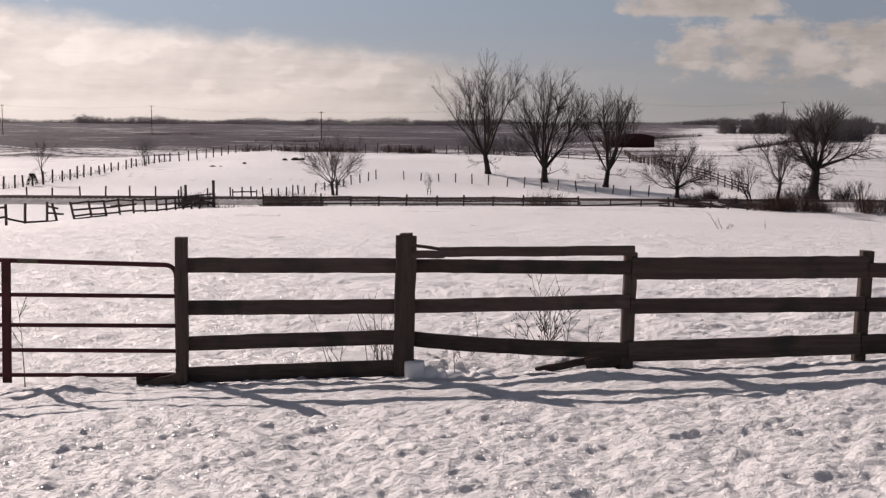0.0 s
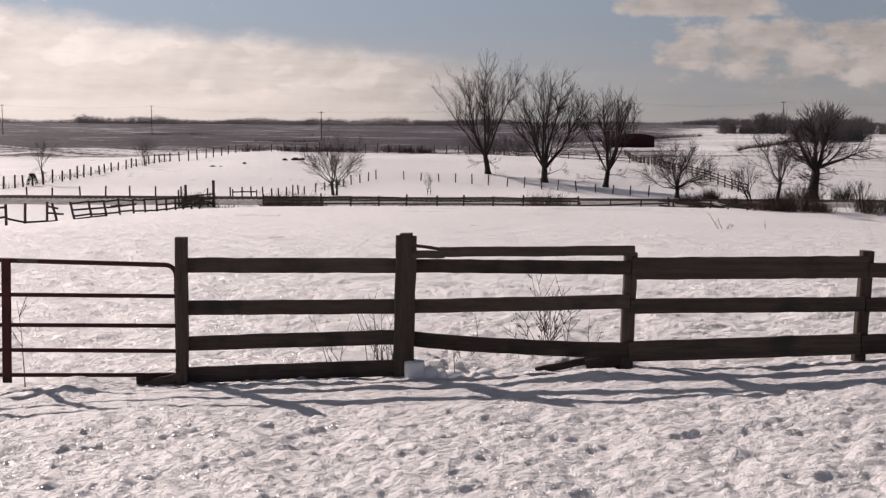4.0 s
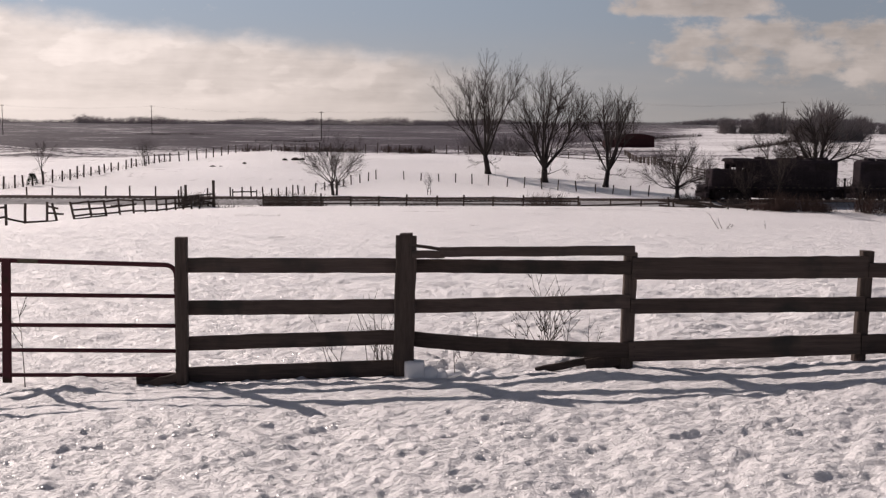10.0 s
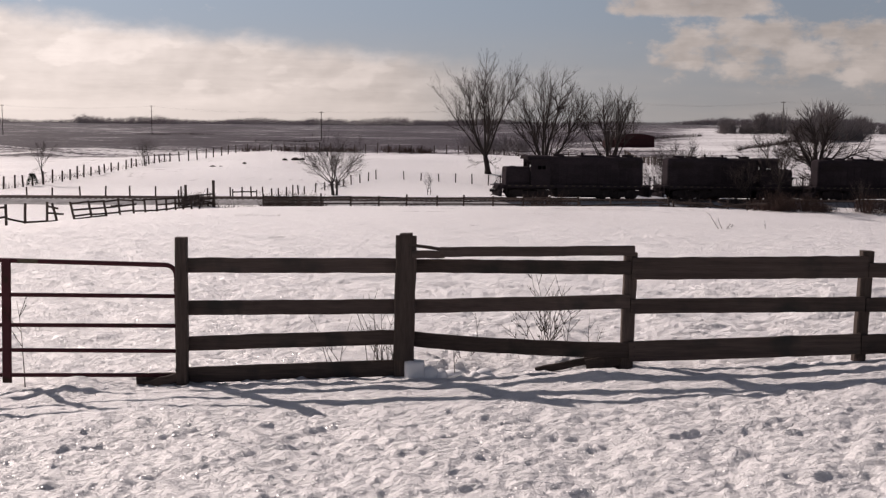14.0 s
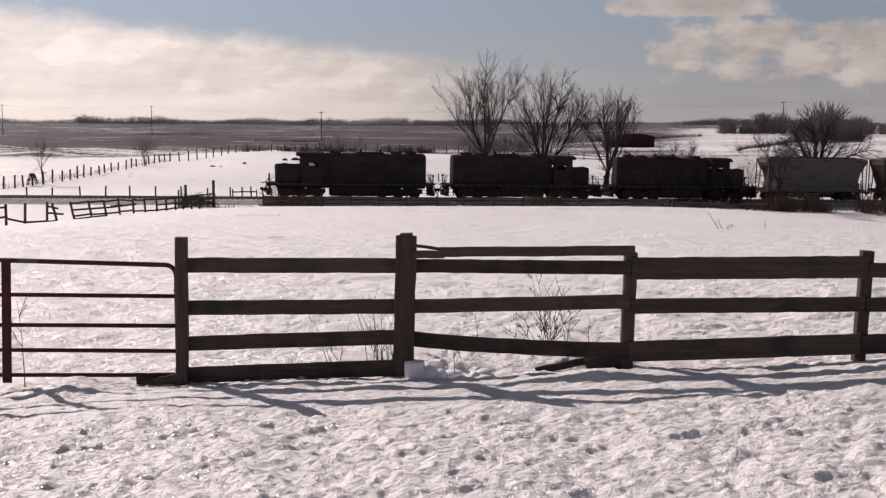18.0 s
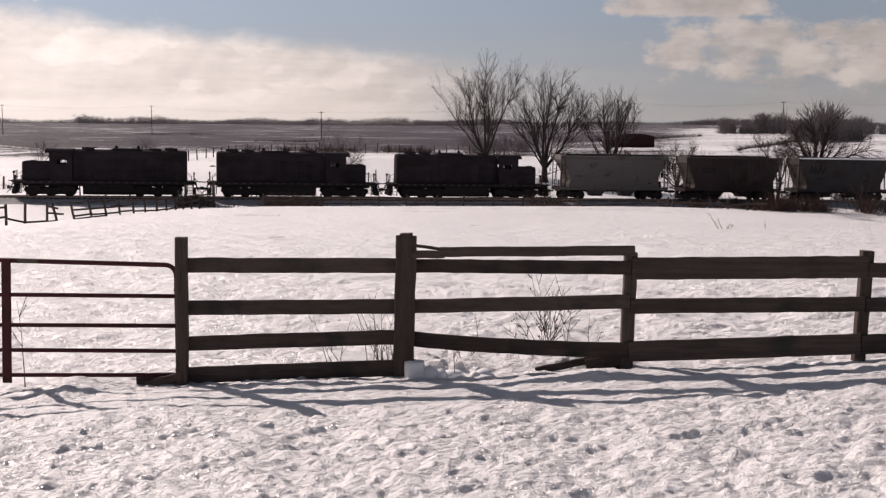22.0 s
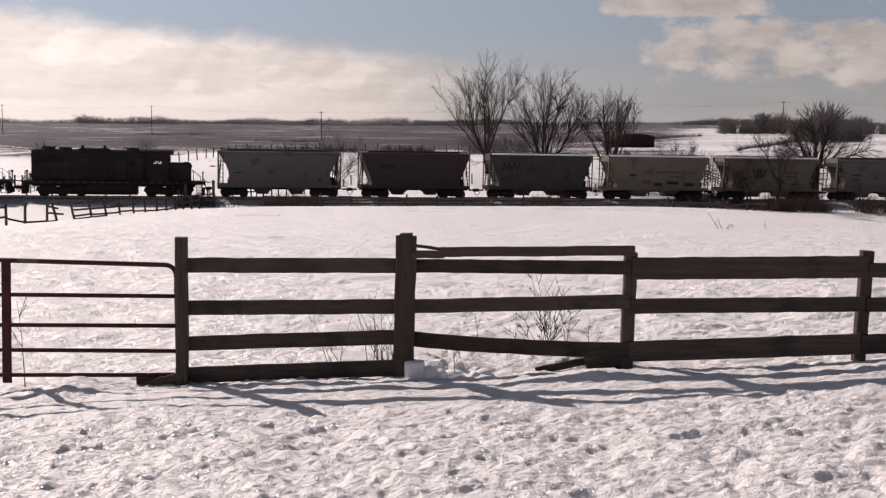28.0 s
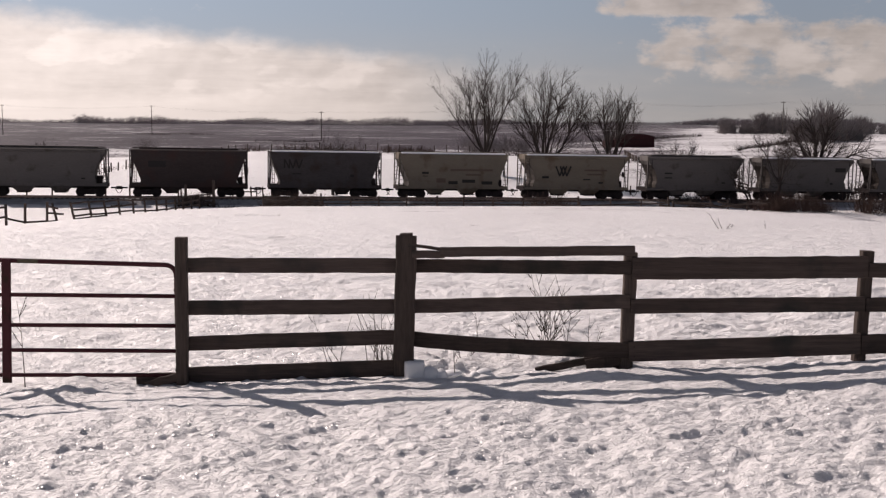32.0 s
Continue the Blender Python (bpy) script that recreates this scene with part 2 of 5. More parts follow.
def ground_material():
    m = bpy.data.materials.new("snow_and_stubble")
    m.use_nodes = True
    n, l = m.node_tree.nodes, m.node_tree.links
    b = n["Principled BSDF"]
    geo = n.new("ShaderNodeNewGeometry")

    def noise_at(scale, detail, stretch=(1, 1, 1), rough=0.55):
        mp = n.new("ShaderNodeMapping")
        mp.inputs["Scale"].default_value = stretch
        l.new(geo.outputs["Position"], mp.inputs["Vector"])
        t = n.new("ShaderNodeTexNoise")
        t.inputs["Scale"].default_value, t.inputs["Detail"].default_value, t.inputs["Roughness"].default_value = scale, detail, rough
        l.new(mp.outputs[0], t.inputs["Vector"])
        return t.outputs["Fac"]

    def ranged(sock, a, c, lo=0.0, hi=1.0):
        r = n.new("ShaderNodeMapRange")
        r.inputs["From Min"].default_value, r.inputs["From Max"].default_value = a, c
        r.inputs["To Min"].default_value, r.inputs["To Max"].default_value = lo, hi
        l.new(sock, r.inputs["Value"])
        return r.outputs[0]

    def mixed(f, a, c):
        x = n.new("ShaderNodeMix")
        x.data_type = "RGBA"
        l.new(f, x.inputs["Factor"])
        for sock, val in (("A", a), ("B", c)):
            if isinstance(val, tuple):
                x.inputs[sock].default_value = (*val, 1)
            else:
                l.new(val, x.inputs[sock])
        return x.outputs["Result"]

    snow = mixed(ranged(noise_at(1.7, 5), 0.3, 0.7), (0.77, 0.76, 0.78), (0.86, 0.85, 0.86))
    # stubble showing through in long streaks
    streak = noise_at(0.075, 8, (0.22, 1.2, 1), 0.66)
    # dark mauve takes distance haze and part of a cloud's shade into the colour
    stubble = mixed(ranged(noise_at(0.5, 4), 0.35, 0.65), (0.036, 0.033, 0.043), (0.088, 0.070, 0.078))
    cover = n.new("ShaderNodeAttribute")
    cover.attribute_name = "stubble"
    add = n.new("ShaderNodeMath")
    add.operation = "ADD"
    l.new(cover.outputs["Fac"], add.inputs[0])
    # rows of stubble and clods break the streaks up
    speck = n.new("ShaderNodeMath")
    speck.operation = "MULTIPLY_ADD"
    speck.inputs[1].default_value = 0.55
    l.new(ranged(noise_at(1.1, 5, (1.0, 0.22, 1), 0.7), 0.34, 0.66, -0.5, 0.5), speck.inputs[0])
    l.new(ranged(streak, 0.36, 0.64, -0.3, 0.3), speck.inputs[2])
    l.new(speck.outputs[0], add.inputs[1])
    # low cover greys the snow: thin grass, and cloud shade put into the colour
    shade_dulled = mixed(ranged(cover.outputs["Fac"], 0.02, 0.22, 0.0, 0.42), snow, (0.36, 0.34, 0.36))
    col = mixed(ranged(add.outputs[0], 0.36, 0.70), shade_dulled, stubble)
    l.new(col, b.inputs["Base Color"])
    b.inputs["Roughness"].default_value, b.inputs["IOR"].default_value = 0.6, 1.6
    l.new(ranged(add.outputs[0], 0.42, 0.62, 1.0, 0.05), b.inputs["Specular IOR Level"])
    b1 = n.new("ShaderNodeBump")
    b1.inputs["Strength"].default_value, b1.inputs["Distance"].default_value = 1.0, 0.05
    l.new(noise_at(14, 5, (0.7, 1, 1), 0.68), b1.inputs["Height"])
    b2 = n.new("ShaderNodeBump")
    b2.inputs["Strength"].default_value, b2.inputs["Distance"].default_value = 0.75, 0.020
    l.new(noise_at(55, 4, (0.8, 1, 1), 0.65), b2.inputs["Height"])
    # broad wind-packed swells
    b4 = n.new("ShaderNodeBump")
    b4.inputs["Strength"].default_value, b4.inputs["Distance"].default_value = 0.5, 0.5
    l.new(noise_at(0.55, 6, (0.6, 1, 1), 0.62), b4.inputs["Height"])
    b0 = n.new("ShaderNodeBump")
    b0.inputs["Strength"].default_value, b0.inputs["Distance"].default_value = 0.38, 0.22
    l.new(noise_at(3.6, 4, (0.5, 1, 1), 0.6), b0.inputs["Height"])
    l.new(b4.outputs[0], b0.inputs["Normal"])
    l.new(b0.outputs[0], b1.inputs["Normal"])
    b5 = n.new("ShaderNodeBump")
    b5.inputs["Strength"].default_value, b5.inputs["Distance"].default_value = 0.75, 0.028
    l.new(noise_at(27, 3, (0.75, 1, 1), 0.6), b5.inputs["Height"])
    l.new(b1.outputs[0], b5.inputs["Normal"])
    l.new(b5.outputs[0], b2.inputs["Normal"])
    l.new(b2.outputs[0], b.inputs["Normal"])
    # ice crystals lying every way on the crust glint where one faces the sun
    cells = n.new("ShaderNodeTexVoronoi")
    cells.inputs["Scale"].default_value = 150
    l.new(geo.outputs["Position"], cells.inputs["Vector"])
    tilt = n.new("ShaderNodeVectorMath")
    tilt.operation = "MULTIPLY_ADD"
    tilt.inputs[1].default_value, tilt.inputs[2].default_value = (2.2, 2.2, 0.6), (-1.1, -1.1, 0.35)
    l.new(cells.outputs["Color"], tilt.inputs[0])
    facet = n.new("ShaderNodeVectorMath")
    facet.operation = "NORMALIZE"
    l.new(tilt.outputs[0], facet.inputs[0])
    l.new(facet.outputs[0], b.inputs["Coat Normal"])
    l.new(ranged(add.outputs[0], 0.42, 0.62, 0.38, 0.0), b.inputs["Coat Weight"])
    b.inputs["Coat IOR"].default_value = 1.45
    b.inputs["Coat Roughness"].default_value = 0.22
    return m


GROUND = ground_material()


# ---- ground: one sheet to the horizon ----
def layered(x, y, size, octaves, seed, keep=0.55):
    """Noise at several sizes, each turned against the last so that no grid shows."""
    out, gain = 0, 1.0
    for i in range(octaves):
        a = 0.6 + 1.1 * i + seed
        c, d = math.cos(a), math.sin(a)
        out = out + gain * value_noise((c * x - d * y) / size + 3.7 * i, (d * x + c * y) / size + 9.1 * i, seed + 20 * i)
        size, gain = size * 0.52, gain * keep
    return out


def relief(x, y, rng):
    """Trodden, wind-crusted snow in the yard and the paddock."""
    reach = 1 / (1 + (np.maximum(y, 0) / 45) ** 2)
    z = 0.030 * layered(x * 0.7, y, 0.55, 2, 1) + 0.029 * layered(x * 0.7, y, 0.16, 3, 2, 0.75) + 0.085 * ease((y - 12) / 4) * layered(x * 0.5, y, 0.6, 3, 9, 0.7)
    z += 0.06 * value_noise(x / 2.7, y / 2.2, 4)
    z -= 0.055 * np.maximum(0, layered(x * 0.45, y, 0.20, 3, 5) - 0.2)
    z *= reach * (0.75 + 0.25 * ease((14 - y) / 3))
    z *= 1 - 0.68 * np.exp(-((y - 11.15) / 0.75) ** 2)
    # melted pits and old tracks with ragged rims
    for k in range(190):
        small = k > 90
        px, py = rng.uniform(-5.4, 5.4), rng.uniform(7.3, 10.5) if k % 4 else rng.uniform(12.4, 17)
        a, b, d = (rng.uniform(0.05, 0.10), rng.uniform(0.05, 0.08), rng.uniform(0.004, 0.010)) if small else (rng.uniform(0.10, 0.22), rng.uniform(0.07, 0.12), rng.uniform(0.008, 0.019))
        i, j = np.searchsorted(y, py - 0.4), np.searchsorted(y, py + 0.4)
        u, v = x[i:j] - px, y[i:j] - py
        ragged = 0.45 * layered(u, v, 0.11, 3, k, 0.6)
        q = np.sqrt((u / a) ** 2 + (v / b) ** 2) + ragged
        z[i:j] -= d * ease((1.6 - q) / 1.5) - 0.22 * d * np.exp(-((q - 1.75) / 0.35) ** 2)
    # low drift along the near side of the fence
    z += 0.07 * np.exp(-((y - 11.45) / 0.4) ** 2) * (0.6 + 0.4 * value_noise(x / 1.3, y * 0, 6))
    z += 0.06 * np.exp(-((y - 10.75) / 0.45) ** 2) * ease((-1 - x) / 2)
    # wind-blown heaps at the gate and by the fallen boards
    z += 0.16 * np.exp(-((x + 4.0) / 0.42) ** 2 - ((y - 11.75) / 0.28) ** 2) + 0.07 * np.exp(-((x - 1.6) / 0.5) ** 2 - ((y - 11.6) / 0.25) ** 2)
    z += 0.13 * ease((y - 12.08) / 0.16) * (1 - ease((y - 12.7) / 1.6)) * ease((x + 0.5) / 0.15) * (1 - ease((x - 1.5) / 0.8)) * (0.85 + 0.3 * value_noise(x / 0.3, y / 0.3, 17))
    return z


def build_ground():
    rng = random.Random(11)
    ys = list(np.arange(-3000, -60, 420)) + list(np.arange(-60, 6.8, 5.5)) + list(np.arange(7.0, 13.2, 0.019))
    step = 0.024
    while ys[-1] < 4800:
        ys.append(ys[-1] + step)
        step = min(step * (1.008 if ys[-1] < 40 else 1.016 if ys[-1] < 200 else 1.03), 90)
    ys = np.array(ys)
    inner = np.linspace(-1, 1, 601)
    outer = np.array([1.06, 1.15, 1.3, 1.6, 2.2, 3.4, 6.0, 12.0, 30.0])
    s = np.concatenate([-outer[::-1], inner, outer])
    w = np.maximum(5.2, 0.47 * np.maximum(ys, 0) + 0.6)
    x = s[None, :] * w[:, None]
    far = np.abs(s) > 1
    x = np.where(far[None, :], np.sign(s)[None, :] * (w[:, None] + (np.abs(s)[None, :] - 1) * np.maximum(w[:, None], 160)), x)
    y = np.repeat(ys[:, None], len(s), 1)
    z = land(x, y)
    near = (y > 6.8) & (y < 130) & (np.abs(s)[None, :] <= 1.001)
    z[near] += relief(x[near], y[near], rng)
    open_snow = (y > 130)
    z = z + np.where(open_snow, (0.42 * value_noise(x / 11, y / 15, 8) + 0.10 * value_noise(x / 5.3, y / 6, 14) + 0.05 * value_noise(x / 3.1, y / 4, 12)) * ease((y - 130) / 40), 0)
    z = z + 0.55 * value_noise(x / 19, y / 31, 15) * ease((y - 240) / 60)
    rows, cols = z.shape
    me = bpy.data.meshes.new("ground")
    me.vertices.add(rows * cols)
    me.vertices.foreach_set("co", np.stack([x, y, z], 2).astype(np.float32).ravel())
    i = np.arange((rows - 1) * (cols - 1))
    a = (i // (cols - 1)) * cols + i % (cols - 1)
    quads = np.stack([a, a + 1, a + cols + 1, a + cols], 1).astype(np.int32)
    me.loops.add(quads.size)
    me.polygons.add(len(quads))
    me.loops.foreach_set("vertex_index", quads.ravel())
    me.polygons.foreach_set("loop_start", np.arange(0, quads.size, 4, dtype=np.int32))
    me.update(calc_edges=True)
    me.shade_smooth()
    # where stubble shows through the snow: the wide fields past the hill, and the far skyline
    ratio = x / np.maximum(y, 1)
    edge = 205 + 40 * ease((x + 30) / 60) - 0.25 * np.minimum(x, 0) + 6 * value_noise(x / 30, y / 30, 9)
    # field cover is set between its look in cloud shade and in sun
    field = (0.64 + 0.32 * ease((y - 320) / 110)) * ease((y - edge) / 50) * (1 - ease((ratio - 0.075) / 0.06)) - 0.10 * ease((y - 600) / 500)
    field = np.maximum(field, 0.88 * ease((y - 1000) / 400) * (1 - 0.35 * ease((ratio - 0.22) / 0.06)))
    field = np.maximum(field, (0.64 + 0.18 * ease((y - 480) / 200)) * ease((y - 262) / 50) * ease((ratio - 0.03) / 0.04) * (1 - 0.85 * ease((ratio - 0.19) / 0.06)))
    # dead grass thinly breaking the snow on the hill and the far slope; the slope's extra paints in cloud shade
    field = np.maximum(field, (0.09 + 0.08 * value_noise(x / 17, y / 9, 16) + 0.11 * ease((ratio - 0.10) / 0.1)) * ease((y - track_y(x) - 4) / 25))
    # paddock snow greyed to the right, a thin cloud's shade put into its colour
    field = np.maximum(field, 0.10 * ease((y - 24) / 30) * ease((x + 14) / 24) * (y < track_y(x)) * (0.8 + 0.3 * value_noise(x / 6, y / 5, 18)))
    field += 0.25 * value_noise(x / 90, y / 30, 10) * ease((y - edge) / 50)
    at = me.attributes.new("stubble", "FLOAT", "POINT")
    at.data.foreach_set("value", np.clip(field, 0, 1).astype(np.float32).ravel())
    me.materials.append(GROUND)
    return tagged(new("ground", me), "snow-covered paddock and fields with stubble showing through", "ground", kind="structure")


ground = build_ground()


def stand(x, y):
    return float(land(x, y))


# ---- sky: drifting cloud far behind everything ----
def cloud_material():
    m = bpy.data.materials.new("cloud_bank")
    m.use_nodes = True
    n, l = m.node_tree.nodes, m.node_tree.links
    for node in list(n):
        n.remove(node)
    out = n.new("ShaderNodeOutputMaterial")
    co = n.new("ShaderNodeTexCoord")
    sep = n.new("ShaderNodeSeparateXYZ")
    l.new(co.outputs["Object"], sep.inputs[0])

    def calc(op, a, b=None, c=None):
        x = n.new("ShaderNodeMath")
        x.operation = op
        for i, v in enumerate((a, b, c)):
            if v is None:
                continue
            if isinstance(v, (int, float)):
                x.inputs[i].default_value = v
            else:
                l.new(v, x.inputs[i])
        return x.outputs[0]

    def ranged(sock, a, b, lo=0.0, hi=1.0, kind="SMOOTHSTEP"):
        r = n.new("ShaderNodeMapRange")
        r.interpolation_type = kind
        for k, v in (("From Min", a), ("From Max", b), ("To Min", lo), ("To Max", hi)):
            r.inputs[k].default_value = v
        l.new(sock, r.inputs["Value"])
        return r.outputs[0]

    def noise_at(scale, stretch, detail, off, grain=0.6):
        mp = n.new("ShaderNodeMapping")
        mp.inputs["Scale"].default_value, mp.inputs["Location"].default_value = stretch, off
        l.new(co.outputs["Object"], mp.inputs["Vector"])
        t = n.new("ShaderNodeTexNoise")
        t.inputs["Scale"].default_value, t.inputs["Detail"].default_value, t.inputs["Roughness"].default_value = scale, detail, grain
        l.new(mp.outputs[0], t.inputs["Vector"])
        return t.outputs["Fac"]

    x, z = sep.outputs["X"], sep.outputs["Z"]
    size, wide = 0.0060, (0.8, 1, 1.35)
    billow = noise_at(size, wide, 9, (0, 0, 0))
    # the same cloud a little nearer the sun: the difference lights the upper edges
    heap, nearer = (noise_at(size * 0.8, wide, 4, (-26 * k * wide[0], 0, 34 * k * wide[2]), 0.5) for k in (0, 1))
    edge_light = calc("SUBTRACT", heap, nearer)
    wisp = noise_at(0.0022, (0.5, 1, 2.6), 6, (40, 0, 12))
    strata = noise_at(0.0046, (0.28, 1, 2.8), 8, (7, 0, 3))
    # the long bank: its upper edge falls from left to right
    edge = calc("MULTIPLY_ADD", x, -0.108, 268.0)
    below = calc("SUBTRACT", edge, z)
    rough = calc("MULTIPLY_ADD", billow, 130.0, -65.0)
    bank = calc("MULTIPLY", ranged(calc("ADD", below, rough), -45, 70), ranged(x, 520, -260))
    # broken puffs over the right
    low_band = calc("MULTIPLY", ranged(x, 700, 1080), calc("MULTIPLY", ranged(z, 110, 260), ranged(z, 470, 380)))
    high_band = calc("MULTIPLY", ranged(calc("ABSOLUTE", calc("SUBTRACT", z, 495.0)), 80, 20), calc("MULTIPLY", ranged(x, 600, 760), ranged(x, 1500, 1250)))
    puff = ranged(calc("MULTIPLY_ADD", calc("MAXIMUM", low_band, high_band), 0.33, billow), 0.63, 0.83)
    veil = calc("MULTIPLY", ranged(wisp, 0.35, 0.75), ranged(z, 420, 80, 0.0, 0.4))
    cover = calc("MAXIMUM", calc("MAXIMUM", bank, puff), veil)
    lit = calc("MULTIPLY_ADD", ranged(x, 1300, -1900), 0.46, 0.47)
    shade = calc("MULTIPLY", edge_light, ranged(z, 10, 150, 0.15, 1.0))
    shade = calc("MULTIPLY", shade, ranged(x, -600, 900, 0.5, 0.9))
    crisp = noise_at(0.0046, (0.6, 1, 1.5), 9, (3, 0, 21), 0.5)
    top = calc("MULTIPLY", ranged(crisp, 0.51, 0.57, -0.05, 0.06), ranged(z, 60, 170))
    strip = calc("MULTIPLY", ranged(strata, 0.40, 0.60, -0.06, 0.03), ranged(z, 10, 110, 0.3, 1.0))
    lit = calc("MULTIPLY", lit, calc("ADD", calc("ADD", calc("ADD", shade, top), strip), 0.96))
    glow = n.new("ShaderNodeEmission")
    # hazy air between the clouds: grey low down, bluer above, lighter towards the sun
    haze = n.new("ShaderNodeMix")
    haze.data_type = "RGBA"
    l.new(ranged(z, 40, 520), haze.inputs["Factor"])
    haze.inputs["A"].default_value = (0.372, 0.402, 0.412, 1)
    haze.inputs["B"].default_value = (0.295, 0.385, 0.47, 1)
    side = ranged(x, 1500, -1700, 0.76, 1.27, "LINEAR")
    air = n.new("ShaderNodeVectorMath")
    air.operation = "SCALE"
    l.new(haze.outputs["Result"], air.inputs[0])
    l.new(side, air.inputs["Scale"])
    white = n.new("ShaderNodeVectorMath")
    white.operation = "SCALE"
    white.inputs[0].default_value = (0.985, 0.945, 0.89)
    l.new(lit, white.inputs["Scale"])
    both = n.new("ShaderNodeMix")
    both.data_type = "RGBA"
    l.new(cover, both.inputs["Factor"])
    l.new(air.outputs[0], both.inputs["A"])
    l.new(white.outputs[0], both.inputs["B"])
    l.new(both.outputs["Result"], glow.inputs["Color"])
    clear = n.new("ShaderNodeBsdfTransparent")
    mix = n.new("ShaderNodeMixShader")
    mix.inputs[0].default_value = 0.92
    l.new(clear.outputs[0], mix.inputs[1])
    l.new(glow.outputs[0], mix.inputs[2])
    l.new(mix.outputs[0], out.inputs["Surface"])
    return m


def build_clouds():
    s = Solid()
    rings = []
    for i in range(25):
        x = -3000 + i * 250
        rings.append([(x, 0.00002 * -x * x, -250), (x, 0.00002 * -x * x, 900)])
    s.rings(rings, closed=False, caps=False)
    ob = new("backdrop", s.mesh("backdrop", cloud_material()))
    ob.location = (0, 4500, 0)
    return tagged(ob, "pale winter cloud bank drifting low over the horizon", "clouds", kind="structure")


clouds = build_clouds()


# ---- the board fence and the gate ----
FENCE_Y = 12.0



def near_fence():
    rng = random.Random(3)
    fence = thing("board_fence", pose(0, FENCE_Y, 0), "weathered dark wooden board fence with leaning posts in snow", "fence")

    def post(x0, z0, x1, z1, wide, deep, y=0.0, name="post", label="", cuts=9):
        s = Solid().beam((x0, y, z0), (x1, y, z1), wide, deep, cuts, 0.004, 0.014, rng=rng)
        part(name, s, POST, fence, label)

    def board(x0, z0, x1, z1, high, y, thick=0.032, sag=0.0, name="board", label="", cuts=16, tip=0.0):
        part(name, Solid().beam((x0, y, z0), (x1, y + tip, z1), high, thick, cuts, 0.004, 0.008, sag, rng), BOARD, fence, label)

    post(-2.90, -0.35, -2.88, 1.54, 0.125, 0.12)
    post(-0.492, -0.35, -0.43, 1.545, 0.135, 0.12, 0.07)
    post(-0.435, 0.18, -0.40, 1.575, 0.23, 0.05, -0.03, "post_cladding", "wide plank nailed over the gate post")
    part("post_cap", Solid().beam((-0.475, 0.0, 1.575), (-0.335, 0.0, 1.583), 0.035, 0.12, 5, 0.004, 0.012, rng=rng), POST, fence, "weathered top of the gate post")
    post(2.035, -0.3, 2.07, 1.40, 0.14, 0.12)
    post(4.61, -0.3, 4.675, 1.43, 0.13, 0.12)
    post(7.32, -0.3, 7.36, 1.42, 0.13, 0.12)
    # first bay
    board(-2.93, 1.22, -0.36, 1.23, 0.168, 0.085)
    board(-2.93, 0.74, -0.36, 0.77, 0.165, 0.085)
    board(-2.93, 0.335, -0.38, 0.425, 0.165, 0.085)
    board(-2.96, -0.03, -0.45, 0.075, 0.185, 0.085)
    # second bay, with an extra rail on top and a sagging lowest board; its ends lap over the next post
    board(-0.03, 1.401, 2.10, 1.428, 0.108, -0.085)
    board(-0.38, 1.475, 0.02, 1.425, 0.035, -0.05, 0.03, name="splinter", label="split end of a rail", cuts=5)
    board(-0.34, 1.375, 0.02, 1.372, 0.085, -0.06, 0.025, name="splinter", cuts=5)
    board(-0.50, 1.222, 2.06, 1.236, 0.152, 0.14, tip=-0.21)
    board(-0.50, 0.755, 2.06, 0.862, 0.158, 0.14, tip=-0.21)
    board(-0.50, 0.405, 2.06, 0.318, 0.172, 0.14, sag=0.03, tip=-0.21)
    board(1.04, 0.055, 1.90, 0.235, 0.08, 0.03, 0.04, name="fallen_board", label="broken board fallen against the post")
    board(1.60, 0.12, 2.02, 0.215, 0.14, 0.0, 0.04, name="fallen_board")
    board(1.70, 0.10, 2.10, 0.13, 0.20, 0.03, 0.05, name="fallen_board")
    # third bay, wide planks nailed over the posts on the near side
    board(2.075, 1.228, 4.66, 1.262, 0.245, -0.078)
    board(2.068, 0.812, 4.645, 0.848, 0.166, -0.078)
    board(2.060, 0.302, 4.615, 0.405, 0.232, -0.078)
    # fourth bay runs out of sight
    board(4.67, 1.225, 7.40, 1.26, 0.165, -0.078)
    board(4.655, 0.84, 7.40, 0.86, 0.160, -0.078)
    board(4.625, 0.40, 7.40, 0.46, 0.22, -0.078)
    board(-3.42, -0.06, -2.84, -0.05, 0.13, 0.03, 0.05, name="fallen_board", label="reddish board lying at the post's foot", cuts=5)
    board(-3.30, -0.12, -2.86, 0.0, 0.10, -0.03, 0.04, name="fallen_board", cuts=5)
    # nails
    nail = Solid().tube([(0, 0, 0), (0, -0.008, 0)], 0.006, 6).mesh("nail", IRON)
    for x in (2.08, 4.64):
        for z in (1.16, 1.27, 0.77, 0.84, 0.25, 0.36):
            share("nail", nail, fence, pose(x + rng.uniform(0.02, 0.05), -0.092, z))
    return fence


